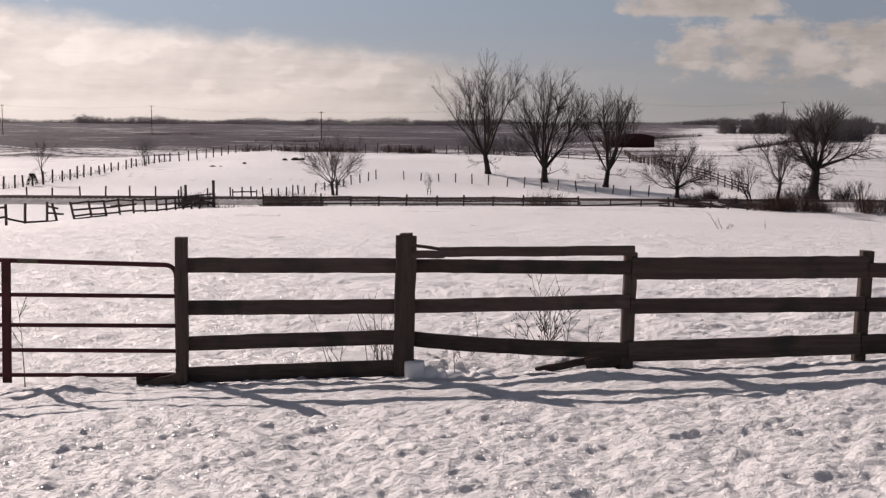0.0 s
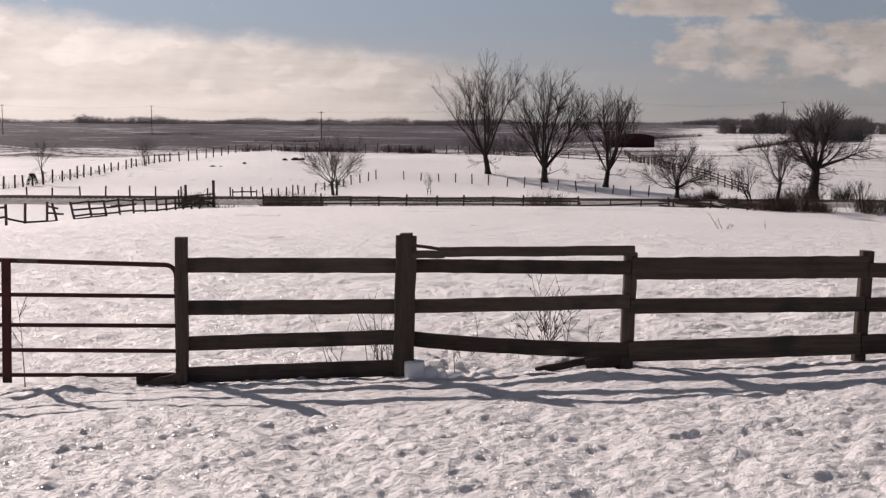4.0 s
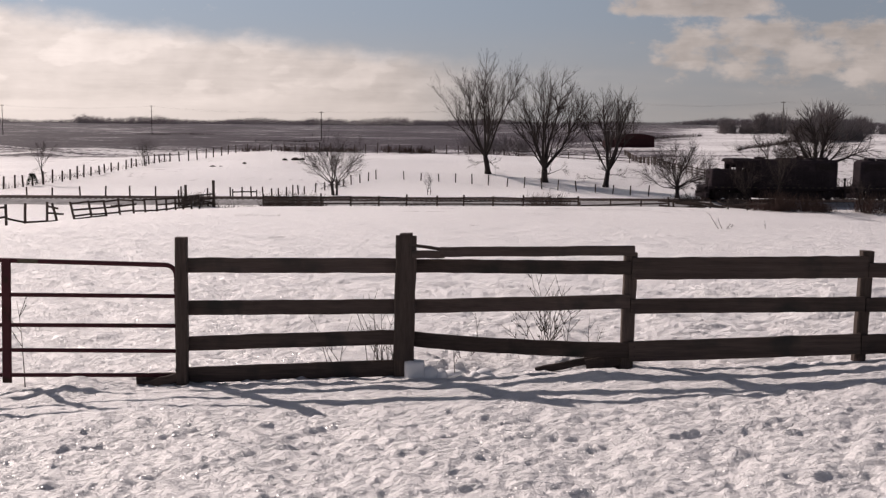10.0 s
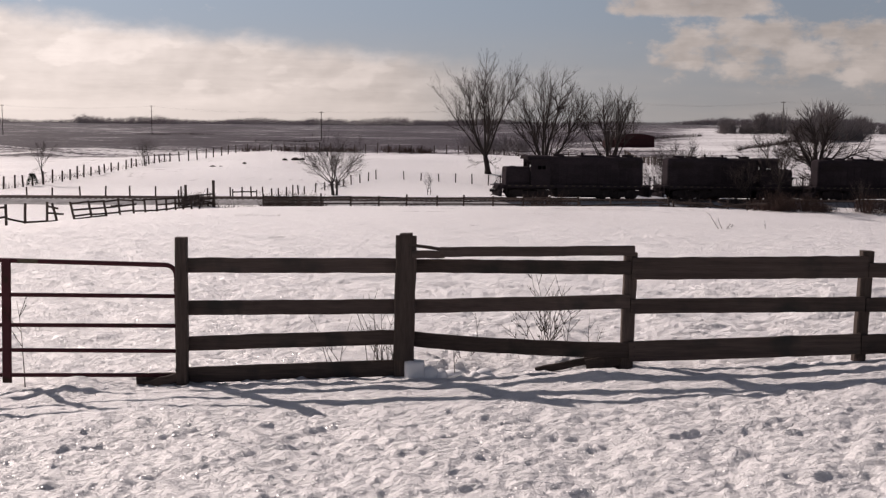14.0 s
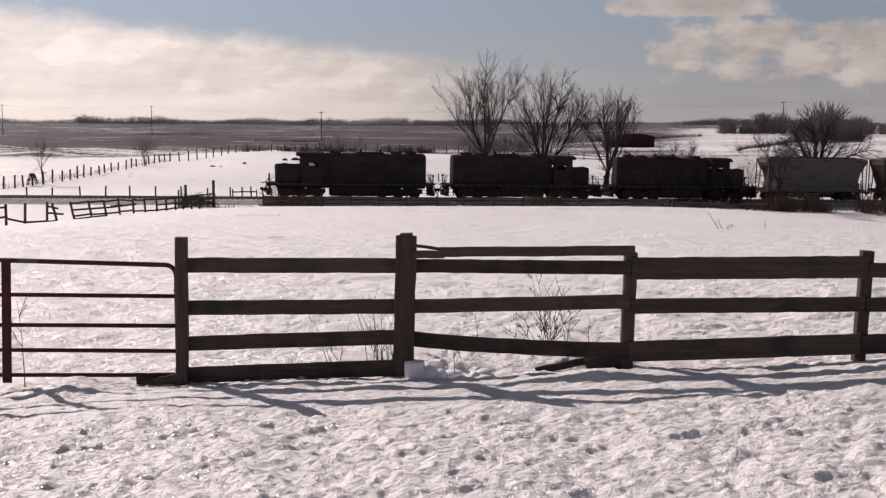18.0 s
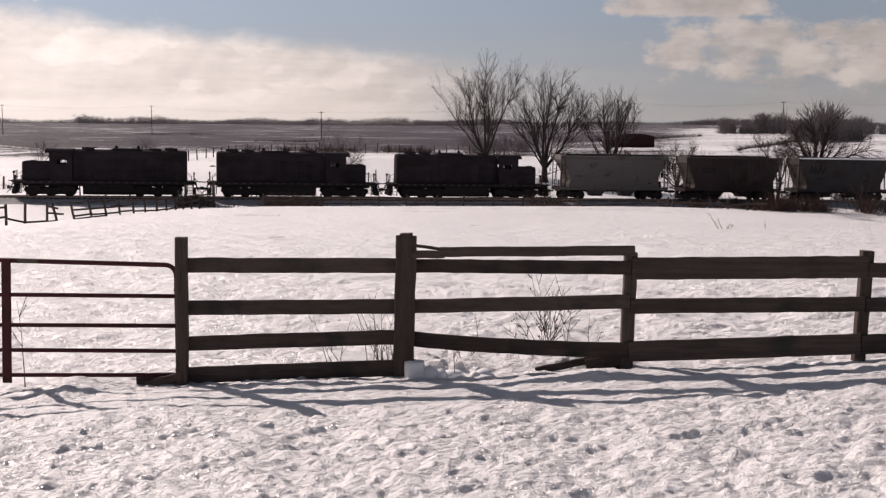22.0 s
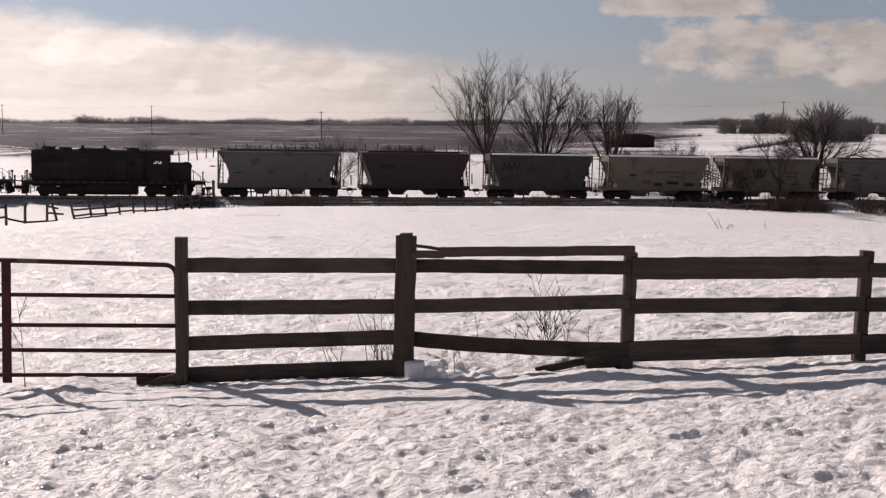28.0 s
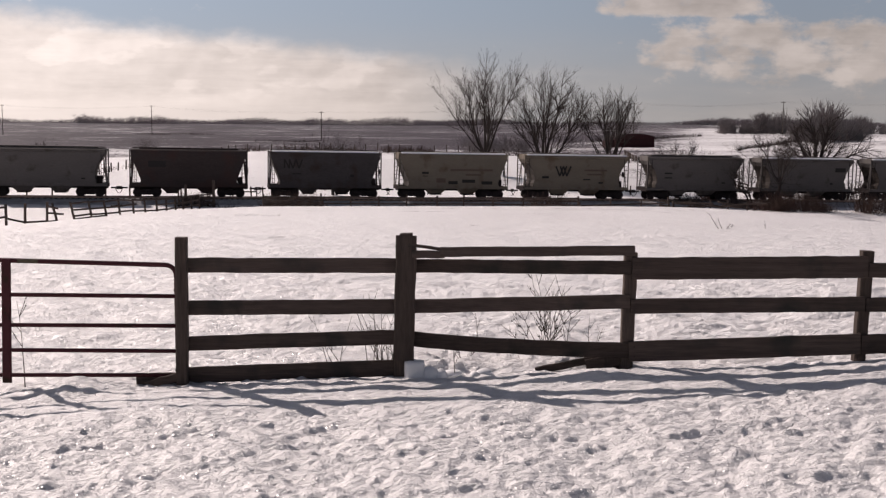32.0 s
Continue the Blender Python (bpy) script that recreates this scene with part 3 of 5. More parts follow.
def farm_gate():
    gate = thing("farm_gate", pose(0, FENCE_Y + 0.02, 0), "dark red tubular steel farm gate closed against its post", "gate")
    left, right = -6.62, -2.93
    r = 0.027
    path = [(left + 0.12, 0, 1.32)] + [(left + (right - 0.14 - left) * k / 6, 0, 1.315 - 0.085 * k / 6) for k in range(1, 7)]
    for k in range(1, 7):
        a = radians(15 * k)
        path.append((right - 0.14 + 0.12 * math.sin(a), 0, 1.11 + 0.12 * math.cos(a)))
    path += [(right - 0.02, 0, 0.5), (right - 0.02, 0, -0.03)]
    part("outer_tube", Solid().tube(path, r, 10), GATE_PAINT, gate, smooth=True)
    for a, b in ((0.905, 0.88), (0.555, 0.548), (0.275, 0.262), (-0.018, -0.012)):
        part("crossbar", Solid().tube([(left, 0, a), ((left + right) / 2, 0, (a + b) / 2 - 0.004), (right - 0.02, 0, b)], 0.024, 10), GATE_PAINT, gate, smooth=True)
    for x in (-4.835, left + 0.05):
        part("upright", Solid().beam((x - 0.02, -0.03, -0.10), (x + 0.02, -0.03, 1.295), 0.10, 0.035, 5, 0.001, 0.008), GATE_PAINT, gate)
    part("sticker", Solid().box((-4.58, -0.028, 1.265), (0.23, 0.004, 0.04)), STRIPE, gate, "pale worn label on the top tube")
    for z in (0.95, 0.05):
        part("hinge", Solid().tube([(right - 0.05, 0, z), (right + 0.0, 0.0, z)], 0.014, 8), IRON, gate)
    return gate


near_fence()
farm_gate()


# ---- broken plank fence along the railway, past the paddock ----
def broken_fence():
    rng = random.Random(8)
    fence = thing("plank_fence", pose(0, 0, 0), "dilapidated dark plank fence with leaning posts and fallen rails", "fence")
    # from the near end to the tall corner post: place along, lean, height
    a, b = Vector((-29.5, 75.0)), Vector((-22.3, 106.0))

    def spot(k):
        p = a.lerp(b, k)
        return p.x, p.y, stand(p.x, p.y)

    posts = [(-0.026, 0, 1.5), (0.041, -2, 1.5), (0.124, -2, 1.5), (0.169, 18, 1.35), (0.241, 16, 1.35), (0.318, 14, 1.35), (0.386, 12, 1.35), (0.452, 9, 1.45), (0.521, 5, 1.45), (0.584, 6, 1.45), (0.647, 4, 1.4), (0.702, 3, 1.4), (0.756, 3, 1.4), (0.805, 4, 1.35), (0.856, 3, 1.4), (0.908, 4, 1.4)]
    tops = []
    for k, lean, high in posts:
        x, y, z = spot(k)
        t = math.sin(radians(lean)) * high
        tops.append((k, Vector((x, y, z)), Vector((-t, 0.05, high))))
        part("post", Solid().beam((x, y, z - 0.3), (x - t, y + 0.05, z + high), 0.15, 0.14, 4, 0.01, rng=rng), POST, fence)
    for i in range(4, len(tops) - 1):
        (_, p, u), (_, q, w) = tops[i], tops[i + 1]
        for level in ((0.30, 0.62, 0.95) if i > 9 else (0.28, 0.93) if i > 6 else (0.2, 0.9)):
            e, f = p + u * level, q + w * (level + rng.uniform(-0.05, 0.05))
            part("rail", Solid().beam(e, f, 0.14, 0.05, 4, 0.012, rng=rng), BOARD, fence)
    for k0, z0, k1, z1 in ((-0.079, 1.3, -0.026, 1.3), (-0.079, 0.6, -0.026, 0.65), (-0.026, 0.55, 0.041, 0.15), (0.041, 0.15, 0.124, 0.1), (0.124, 1.2, 0.171, 0.95), (0.124, 0.7, 0.192, 0.5), (0.08, 0.1, 0.164, 0.05), (0.234, 0.75, 0.392, 0.75), (0.392, 0.75, 0.533, 1.0), (0.241, 0.05, 0.386, 0.12), (0.405, 0.85, 0.46, 0.9)):
        x0, y0, g0 = spot(k0)
        x1, y1, g1 = spot(k1)
        part("fallen_rail", Solid().beam((x0, y0, g0 + z0), (x1, y1, g1 + z1), 0.14, 0.05, 4, 0.012, rng=rng), BOARD, fence)
    for x, y, high, wide in ((-22.25, 106.2, 2.6, 0.24), (-25.0, 106.4, 2.1, 0.22), (-25.6, 106.0, 1.6, 0.15)):
        part("corner_post", Solid().beam((x, y, stand(x, y) - 0.3), (x - 0.02, y, stand(x, y) + high), wide, wide, 5, 0.012, rng=rng), POST, fence)
    for z0, z1 in ((0.95, 1.3), (0.55, 0.85), (0.2, 0.4), (0.8, 0.45)):
        part("rail", Solid().beam((-25.2, 106.3, stand(-25.2, 106.3) + z0), (-22.25, 106.1, stand(-22.3, 106.1) + z1), 0.14, 0.05, 4, 0.012, rng=rng), BOARD, fence)
    return fence


def line_fence(name, label, x0, x1, y0, y1, gap, high, levels, wide=0.13, seed=1, lean=3, top=None, plank=0.14):
    """Posts every gap metres along a straight line, with rails at the given heights."""
    rng = random.Random(seed)
    fence = thing(name, pose(0, 0, 0), label, "fence")
    length = math.hypot(x1 - x0, y1 - y0)
    count = max(2, round(length / gap) + 1)
    last = None
    for i in range(count):
        k = i / (count - 1)
        x, y = x0 + (x1 - x0) * k + rng.uniform(-0.12, 0.12), y0 + (y1 - y0) * k
        z = stand(x, y)
        h = (high if top is None else top - z) * rng.uniform(0.93, 1.07)
        t = math.tan(radians(rng.uniform(-lean, lean))) * h
        part("post", Solid().beam((x, y, z - 0.3), (x + t, y, z + h), wide, wide, 2, 0.008, rng=rng), POST, fence)
        if last:
            for v in levels:
                za = last[2] + v if top is None else top - v
                zb = z + v if top is None else top - v
                part("rail", Solid().beam((last[0], last[1] - 0.08, za + rng.uniform(-0.04, 0.04)), (x, y - 0.08, zb + rng.uniform(-0.04, 0.04)), plank, 0.045, 2, 0.01, rng=rng), BOARD, fence)
        last = (x, y, z)
    return fence


def post_row(label, spots, high, seed, lean=4, wide=0.14):
    """Bare posts standing in the snow along a line of corner points."""
    rng = random.Random(seed)
    row = thing("post_fence", pose(0, 0, 0), label, "fence")
    for (x0, y0, n), (x1, y1, _) in zip(spots, spots[1:]):
        for i in range(n):
            k = i / n
            x, y = x0 + (x1 - x0) * k + rng.uniform(-0.15, 0.15), y0 + (y1 - y0) * k
            z = stand(x, y)
            h = high * rng.uniform(0.85, 1.15)
            t = math.tan(radians(rng.uniform(-lean, lean))) * h
            part("post", Solid().beam((x, y, z - 0.3), (x + t, y, z + h), wide, wide, 2, 0.01, rng=rng), POST, row)
    return row


broken_fence()
line_fence("rail_fence", "low single-rail barrier behind the railway", -23.3, -20.6, 120.7, 121.4, 2.7, 0.85, (0.6,), 0.13, 20, 2)
line_fence("rail_fence", "low three-rail wooden fence beside the railway", -16.2, 12.3, 99.0, 99.0, 2.6, 1.5, (0.20, 0.50, 0.80), 0.15, 21, 2, top=-3.52, plank=0.12)
line_fence("rail_fence", "low single-rail fence along the railway", 12.3, 21.5, 99.2, 104.0, 3.4, 1.2, (0.45,), 0.13, 22, 3, top=-4.0)
line_fence("rail_fence", "long board fence climbing away over the snow", 39.2, 36.2, 141.5, 176.0, 3.0, 1.45, (0.4, 0.8, 1.2), 0.16, 23, 2)
line_fence("rail_fence", "board fence climbing on over the brow of the snow", 36.2, 41.0, 176.0, 225.0, 3.2, 1.45, (0.4, 0.8, 1.2), 0.16, 25, 2)
line_fence("rail_fence", "far end of the board fence on the snowfield", 41.0, 53.5, 225.0, 325.0, 3.6, 1.45, (0.4, 0.8, 1.2), 0.16, 26, 2)
line_fence("rail_fence", "distant board fence across the hillside", 14.0, 41.0, 205.0, 225.0, 4.0, 1.5, (0.5, 1.1), 0.16, 24, 2)
post_row("row of short fence posts behind the railway", [(-46.5, 114.9, 6), (-31.2, 118.9, 3), (-23.3, 120.7, 4), (-19.0, 122.0, 5), (-15.9, 126.4, 4), (-12.3, 135.5, 5), (-8.0, 144.6, 0)], 1.05, 31)
post_row("row of leaning posts below the bare trees", [(-5.0, 143.2, 1), (-2.9, 142.7, 3), (3.7, 141.4, 7), (19.0, 137.6, 4), (27.4, 134.1, 0)], 1.2, 32, 8)
post_row("fence posts climbing the snowy hill", [(-51.0, 124.0, 7), (-47.4, 136.4, 8), (-44.4, 150.3, 9), (-42.5, 171, 8), (-37.0, 196.0, 16), (-4, 204.0, 8), (14, 212, 0)], 1.5, 33, 4, 0.17)


# ---- bare trees ----
def bare_tree(label, x, y, height, spread, seed, stems=1, fork=0.2, limbs=7, girth=0.32, droop=0.0, twigs=5, lean=0.0, width=1.0, lift=0.03, heavy=0.38, thin=0.008, skirt=0, rise=0.045, reach=0.55, crook=0.085, ways=()):
    """Trunk, main limbs and fine branching; spread in degrees from upright."""
    rng = random.Random(seed)
    tree = thing("bare_tree", pose(x, y, stand(x, y)), label, "tree")
    fine = Solid()

    def path(start, way, length, bend, cuts, lift):
        pts, d = [Vector(start)], Vector(way).normalized()
        for _ in range(cuts):
            d = (d + Vector((rng.gauss(0, bend), rng.gauss(0, bend), rng.gauss(0, bend) + lift))).normalized()
            pts.append(pts[-1] + d * (length / cuts))
        return pts

    def side(d, angle):
        d = d.normalized()
        ref = Vector((rng.uniform(-1, 1), rng.uniform(-1, 1), rng.uniform(-1, 1)))
        s = d.cross(ref)
        s = s.normalized() if s.length > 0.01 else Vector((1, 0, 0))
        return d * math.cos(angle) + s * math.sin(angle)

    def sprout(pts, r0, level, count, length):
        for i in range(count):
            k = rng.uniform(0.3, 1.0) if level < 3 else rng.uniform(0.1, 1.0)
            j = min(int(k * (len(pts) - 1)), len(pts) - 2)
            p = pts[j].lerp(pts[j + 1], rng.random())
            d = side(pts[j + 1] - pts[j], radians(rng.uniform(18, 48)))
            d.z += 0.10 - droop
            n = length * rng.uniform(0.55, 1.15) * (1.15 - 0.55 * k)
            q = path(p, d, n, 0.14, 4 if level < 3 else 3, rise - droop * 0.2)
            r = max(r0 * (0.36 if level == 2 else 0.40) * (1.1 - 0.6 * k), thin)
            fine.tube(q, [r * (1 - 0.75 * m / (len(q) - 1)) for m in range(len(q))], 4 if level == 2 else 3, caps=False)
            if level < 4:
                sprout(q, r, level + 1, twigs + 1 if level == 2 else twigs - 1, n * 0.6)

    for s in range(stems):
        turn = 2 * math.pi * (s + 0.3) / max(stems, 1) + rng.uniform(-0.4, 0.4)
        off = Vector((math.cos(turn), math.sin(turn), 0)) * (0.0 if stems == 1 else 0.25)
        g = girth / math.sqrt(stems)
        tall = height * fork
        trunk = path(off - Vector((0, 0, 0.3)), (off.x * 0.5 + lean, off.y * 0.5, 1), tall + 0.3, 0.03, 5, 0.05)
        flare = [g * 1.7, g * 1.25, g * 1.02, g * 0.95, g * 0.93, g * 0.8]
        part("trunk", Solid().tube(trunk, flare, 10), BARK, tree, smooth=True)
        n = max(3, limbs // stems)
        for i in range(n):
            a = 2.4 * i + rng.uniform(-0.3, 0.3) + seed + 2.1 * s
            lead = i < 4
            tilt = radians(spread * ((0.3, 0.75, 0.6, 0.9)[i] if lead else 1.0) * rng.uniform(0.8, 1.15))
            far = 1.0
            if i < len(ways):
                a, tilt, far = radians(ways[i][0]), radians(ways[i][1]), ways[i][2]
            d = Vector((math.cos(a) * math.sin(tilt) * width + lean * 0.5, math.sin(a) * math.sin(tilt), math.cos(tilt)))
            low = trunk[-2].lerp(trunk[-1], 0.7) if lead else trunk[-2].lerp(trunk[-1], rng.uniform(0.1, 1.0))
            size = far * (height - tall) * rng.uniform(0.78, 1.0) * (1.0 if i % 3 == 0 else 0.92) / max(0.75, math.cos(tilt * 0.5))
            pts = path(low - d * 0.25, d, size, crook, 9, lift)
            r = g * (heavy * 1.5 if lead else heavy * 0.75) * rng.uniform(0.85, 1.15)
            part("limb", Solid().tube(pts, [max(r * (1 - 0.95 * (m / 9) ** 0.9), 0.014) for m in range(10)], 7), BARK, tree, smooth=True)
            sprout(pts, r, 2, twigs * 2 + (5 if lead else 1), size * reach)
        for i in range(skirt):
            a = 2.4 * i + seed + rng.uniform(-0.4, 0.4)
            d = Vector((math.cos(a), math.sin(a), rng.uniform(-0.05, 0.25)))
            low = trunk[1].lerp(trunk[-1], rng.uniform(0.45, 1.0))
            pts = path(low, d, height * rng.uniform(0.18, 0.32), 0.16, 6, -0.01)
            part("limb", Solid().tube(pts, [g * 0.16 * (1 - 0.14 * m) for m in range(7)], 5), BARK, tree, smooth=True)
            sprout(pts, g * 0.16, 2, twigs, height * 0.10)
    tagged(part("crown", fine, TWIG, tree), kind="stuff")
    return tree


bare_tree("tall bare deciduous tree on the snowy rise", 6.2, 152.5, 14.3, 40, 5, 1, 0.17, 11, 0.36, twigs=6, heavy=0.42, skirt=3, lean=-0.10, lift=0.085, rise=0.10, reach=0.46, thin=0.007)
bare_tree("tall bare tree with a broad branching crown", 13.5, 146.5, 14.0, 40, 12, 1, 0.13, 11, 0.42, twigs=6, heavy=0.42, skirt=3, lift=0.085, rise=0.09, reach=0.46, thin=0.007)
bare_tree("bare tree with a forked crown on the snow", 21.2, 143.5, 13.2, 42, 23, 1, 0.16, 9, 0.34, twigs=6, heavy=0.42, skirt=3, lift=0.075, rise=0.09, reach=0.46, thin=0.007, lean=0.04)
bare_tree("small spreading bare tree beside the railway", 28.6, 134.0, 6.9, 72, 31, 1, 0.2, 14, 0.26, 0.02, 6, skirt=8, lift=0.07, thin=0.006, width=1.25, crook=0.13)
bare_tree("old thick-trunked bare tree with spreading limbs", 45.6, 135.2, 11.4, 58, 48, 1, 0.36, 15, 0.58, 0.03, 5, lift=0.035, width=0.85, heavy=0.36, skirt=14, crook=0.17, rise=0.03,
          ways=((180, 12, 1.0), (5, 56, 1.2), (170, 48, 0.85), (20, 34, 1.0), (200, 30, 0.95), (350, 52, 0.8), (180, 70, 0.7), (90, 40, 0.9), (270, 44, 0.9)))
bare_tree("slender bare tree on the near side of the tracks", 36.3, 119.0, 9.0, 48, 52, 1, 0.34, 10, 0.18, 0.0, 5, thin=0.005, lift=0.05, crook=0.11, skirt=6, rise=0.06)
bare_tree("low bare tree leaning over the brush", 34.2, 121.0, 5.6, 46, 57, 2, 0.3, 8, 0.15, 0.0, 4, -0.45, thin=0.005, crook=0.12)
bare_tree("multi-stemmed bare tree behind the tracks", -12.5, 126.0, 6.7, 66, 61, 3, 0.22, 16, 0.20, 0.02, 5, skirt=4, lift=0.055, thin=0.005, width=1.15, crook=0.12)
bare_tree("small bare tree by the fence line", -48.3, 132.5, 6.0, 34, 72, 1, 0.35, 7, 0.09, 0.0, 4, skirt=5, thin=0.003, heavy=0.3)
bare_tree("leafless shrub tree on the hill fence", -43.0, 158.0, 4.4, 36, 77, 4, 0.2, 8, 0.08, 0.0, 4, thin=0.003, heavy=0.3)
bare_tree("leafless sapling in the snow", -1.7, 129.5, 2.6, 38, 81, 2, 0.25, 6, 0.05, 0.0, 2, thin=0.005)
bare_tree("leaning bare sapling at the fence line", 45.0, 117.0, 3.8, 36, 85, 2, 0.35, 6, 0.12, 0.0, 3, -0.3, thin=0.006)


def thicket(name, label, x0, x1, y0, y1, high, count, seed, mat, deep=1.0, dense=3, category="brush", clumps=0, fat=1.0):
    """A belt of bare stems, each with a few side shoots."""
    rng = random.Random(seed)
    s = Solid()
    hearts = [(rng.random(), rng.uniform(0.5, 1.0)) for _ in range(clumps)]
    for _ in range(count):
        k, size = rng.random(), 1.0
        if clumps:
            k, size = rng.choice(hearts)
            k += rng.gauss(0, 0.28 / clumps)
        x, y = x0 + (x1 - x0) * k + rng.uniform(-deep, deep) * 0.3, y0 + (y1 - y0) * k + rng.uniform(-deep, deep)
        h = high * size * rng.uniform(0.3, 1.0)
        p = Vector((x, y, stand(x, y) - 0.05))
        d = Vector((rng.gauss(0, 0.35), rng.gauss(0, 0.35), 1)).normalized()
        q = p + d * h * 0.55
        e = q + (d + Vector((rng.gauss(0, 0.35), rng.gauss(0, 0.3), 0))).normalized() * h * 0.45
        r = (0.012 + 0.004 * h) * fat
        s.tube([p, q, e], [r, r * 0.7, r * 0.3], 3, caps=False)
        for _ in range(dense):
            m = p.lerp(q, rng.uniform(0.3, 1)) if rng.random() < 0.6 else q.lerp(e, rng.random())
            w = (d + Vector((rng.gauss(0, 0.6), rng.gauss(0, 0.6), rng.uniform(-0.1, 0.4)))).normalized()
            s.tube([m, m + w * h * rng.uniform(0.15, 0.4)], [r * 0.55, r * 0.25], 3, caps=False)
    ob = new(name, s.mesh(name, mat))
    return tagged(ob, label, category, kind="stuff")


thicket("brush", "reddish-brown dry brush along the railway bank", 33.0, 45.5, 117.5, 116.0, 2.4, 1500, 101, BRUSH, 2.2, 4, clumps=7)
thicket("brush", "bare grey brush on the railway bank", 26, 36, 122.0, 119.5, 1.9, 600, 102, TWIG, 1.8, 4, clumps=6)
thicket("brush", "dry brush tangled in the rail fence", -16.5, -11.0, 100.6, 100.2, 2.1, 700, 103, BRUSH, 0.8, 3)
thicket("brush", "dry brush behind the rail fence", 8.0, 11.5, 101.0, 101.0, 2.0, 260, 104, BRUSH, 0.7, 4)
thicket("brush", "dry weeds along the rail fence", -10, 13, 100.0, 100.0, 1.6, 300, 105, STRAW, 0.6, 2, clumps=7)
thicket("brush", "dry brush growing along the hill fence", -36, 4, 198.5, 206.0, 1.7, 1200, 106, BRUSH, 1.5, 3, clumps=14, fat=2)
thicket("brush", "dry brush along the hill fence", 4, 16, 206.0, 212.0, 1.7, 300, 107, TWIG, 1.5, 3)
thicket("brush", "weeds along the climbing fence", -51, -42.5, 124, 171, 0.9, 420, 108, TWIG, 0.8, 2)
thicket("brush", "bare shrubs at the far end of the brush", 44.5, 54, 116, 121, 2.8, 420, 109, TWIG, 2.0, 4, clumps=4)
thicket("brush", "dry brush beside the broken fence", -25.8, -22.4, 106.8, 106.8, 1.6, 240, 110, TWIG, 0.8, 3)
thicket("brush", "tangled shoots round the old tree", 41, 50, 133, 134, 3.6, 460, 111, TWIG, 1.6, 5, clumps=5)
thicket("brush", "dry weeds on the snow by the railway", -26, -15.5, 108.2, 102.5, 0.8, 200, 112, STRAW, 1.0, 2)


def far_woods(label, x0, x1, y0, y1, low, high, count, seed, shoots=120, pen=0.008, wide=0.30, mat=HAZED_WOOD):
    """Distant leafless woodland: stems and fanned crowns of many thin shoots."""
    rng = random.Random(seed)
    s = Solid()
    for i in range(count):
        k = (i + rng.random()) / count
        x, y = x0 + (x1 - x0) * k, y0 + (y1 - y0) * k + rng.uniform(-8, 8)
        clump = 0.9 + 0.3 * math.sin(k * 9 + seed) + 0.22 * math.sin(k * 31 + 2 * seed)
        h, z = rng.uniform(low, high) * clump, stand(x, y)
        s.tube([(x, y, z - 1), (x, y, z + h * 0.6)], [h * 0.02, h * 0.01], 4, caps=False)
        root = Vector((x, y, z + h * 0.05))
        for _ in range(shoots):
            d = Vector((rng.gauss(0, wide), rng.gauss(0, wide), rng.uniform(0.0, 0.9)))
            d *= min(1.0, 0.85 / max(d.length, 0.01))
            c = root + d * h * rng.uniform(0.45, 0.95)
            t = (d.normalized() + Vector((rng.gauss(0, 0.3), rng.gauss(0, 0.3), rng.gauss(0.1, 0.3)))).normalized() * h * rng.uniform(0.08, 0.2)
            e = t.cross(Vector((0, 1, 0.2))).normalized() * h * pen
            n = len(s.v)
            s.v += [tuple(c - t * 0.4 - e), tuple(c - t * 0.4 + e), tuple(c + t)]
            s.f.append((n, n + 1, n + 2))
    return tagged(new("woodland", s.mesh("woodland", mat)), label, "woods", kind="stuff")


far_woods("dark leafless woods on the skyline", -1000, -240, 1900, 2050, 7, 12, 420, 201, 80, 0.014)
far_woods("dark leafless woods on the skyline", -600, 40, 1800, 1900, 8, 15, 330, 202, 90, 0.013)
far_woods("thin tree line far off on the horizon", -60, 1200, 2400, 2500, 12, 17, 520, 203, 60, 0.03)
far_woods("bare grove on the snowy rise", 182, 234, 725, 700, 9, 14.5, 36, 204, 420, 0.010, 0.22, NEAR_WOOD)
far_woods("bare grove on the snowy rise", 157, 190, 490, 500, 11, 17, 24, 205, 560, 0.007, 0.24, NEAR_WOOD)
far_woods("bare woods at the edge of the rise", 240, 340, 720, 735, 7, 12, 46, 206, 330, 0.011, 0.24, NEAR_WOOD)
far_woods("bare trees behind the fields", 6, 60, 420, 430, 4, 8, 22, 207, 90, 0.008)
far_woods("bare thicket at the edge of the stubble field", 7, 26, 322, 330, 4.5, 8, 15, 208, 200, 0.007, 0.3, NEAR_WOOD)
thicket("brush", "dark hedgerow along a ditch in the snow", 99, 229, 371, 640, 2.2, 1800, 113, TWIG, 1.0, 3, fat=3)
thicket("brush", "dark hedgerow across the far field", 60, 150, 520, 640, 2.6, 900, 114, TWIG, 1.5, 3, fat=3)
thicket("brush", "dark brush patch on the far field", -150, -60, 520, 540, 1.3, 600, 115, TWIG, 3.0, 3, clumps=4, fat=5)
thicket("brush", "dark brush patch on the far field", -260, -170, 800, 820, 1.8, 500, 116, TWIG, 5.0, 3, clumps=4, fat=6)
thicket("brush", "dark leafless bush on the bank", 30.6, 32.6, 129.5, 129.8, 1.7, 260, 117, BRUSH, 0.7, 5)
thicket("dry_grass", "flecks of dry grass poking through the paddock snow", -12.0, -9.4, 64.5, 65.5, 0.14, 160, 118, STRAW, 1.6, 1, "grass", fat=0.6)
thicket("dry_grass", "flecks of dry grass poking through the paddock snow", 5.4, 6.6, 71, 72, 0.12, 40, 119, STRAW, 1.2, 1, "grass", fat=0.6)


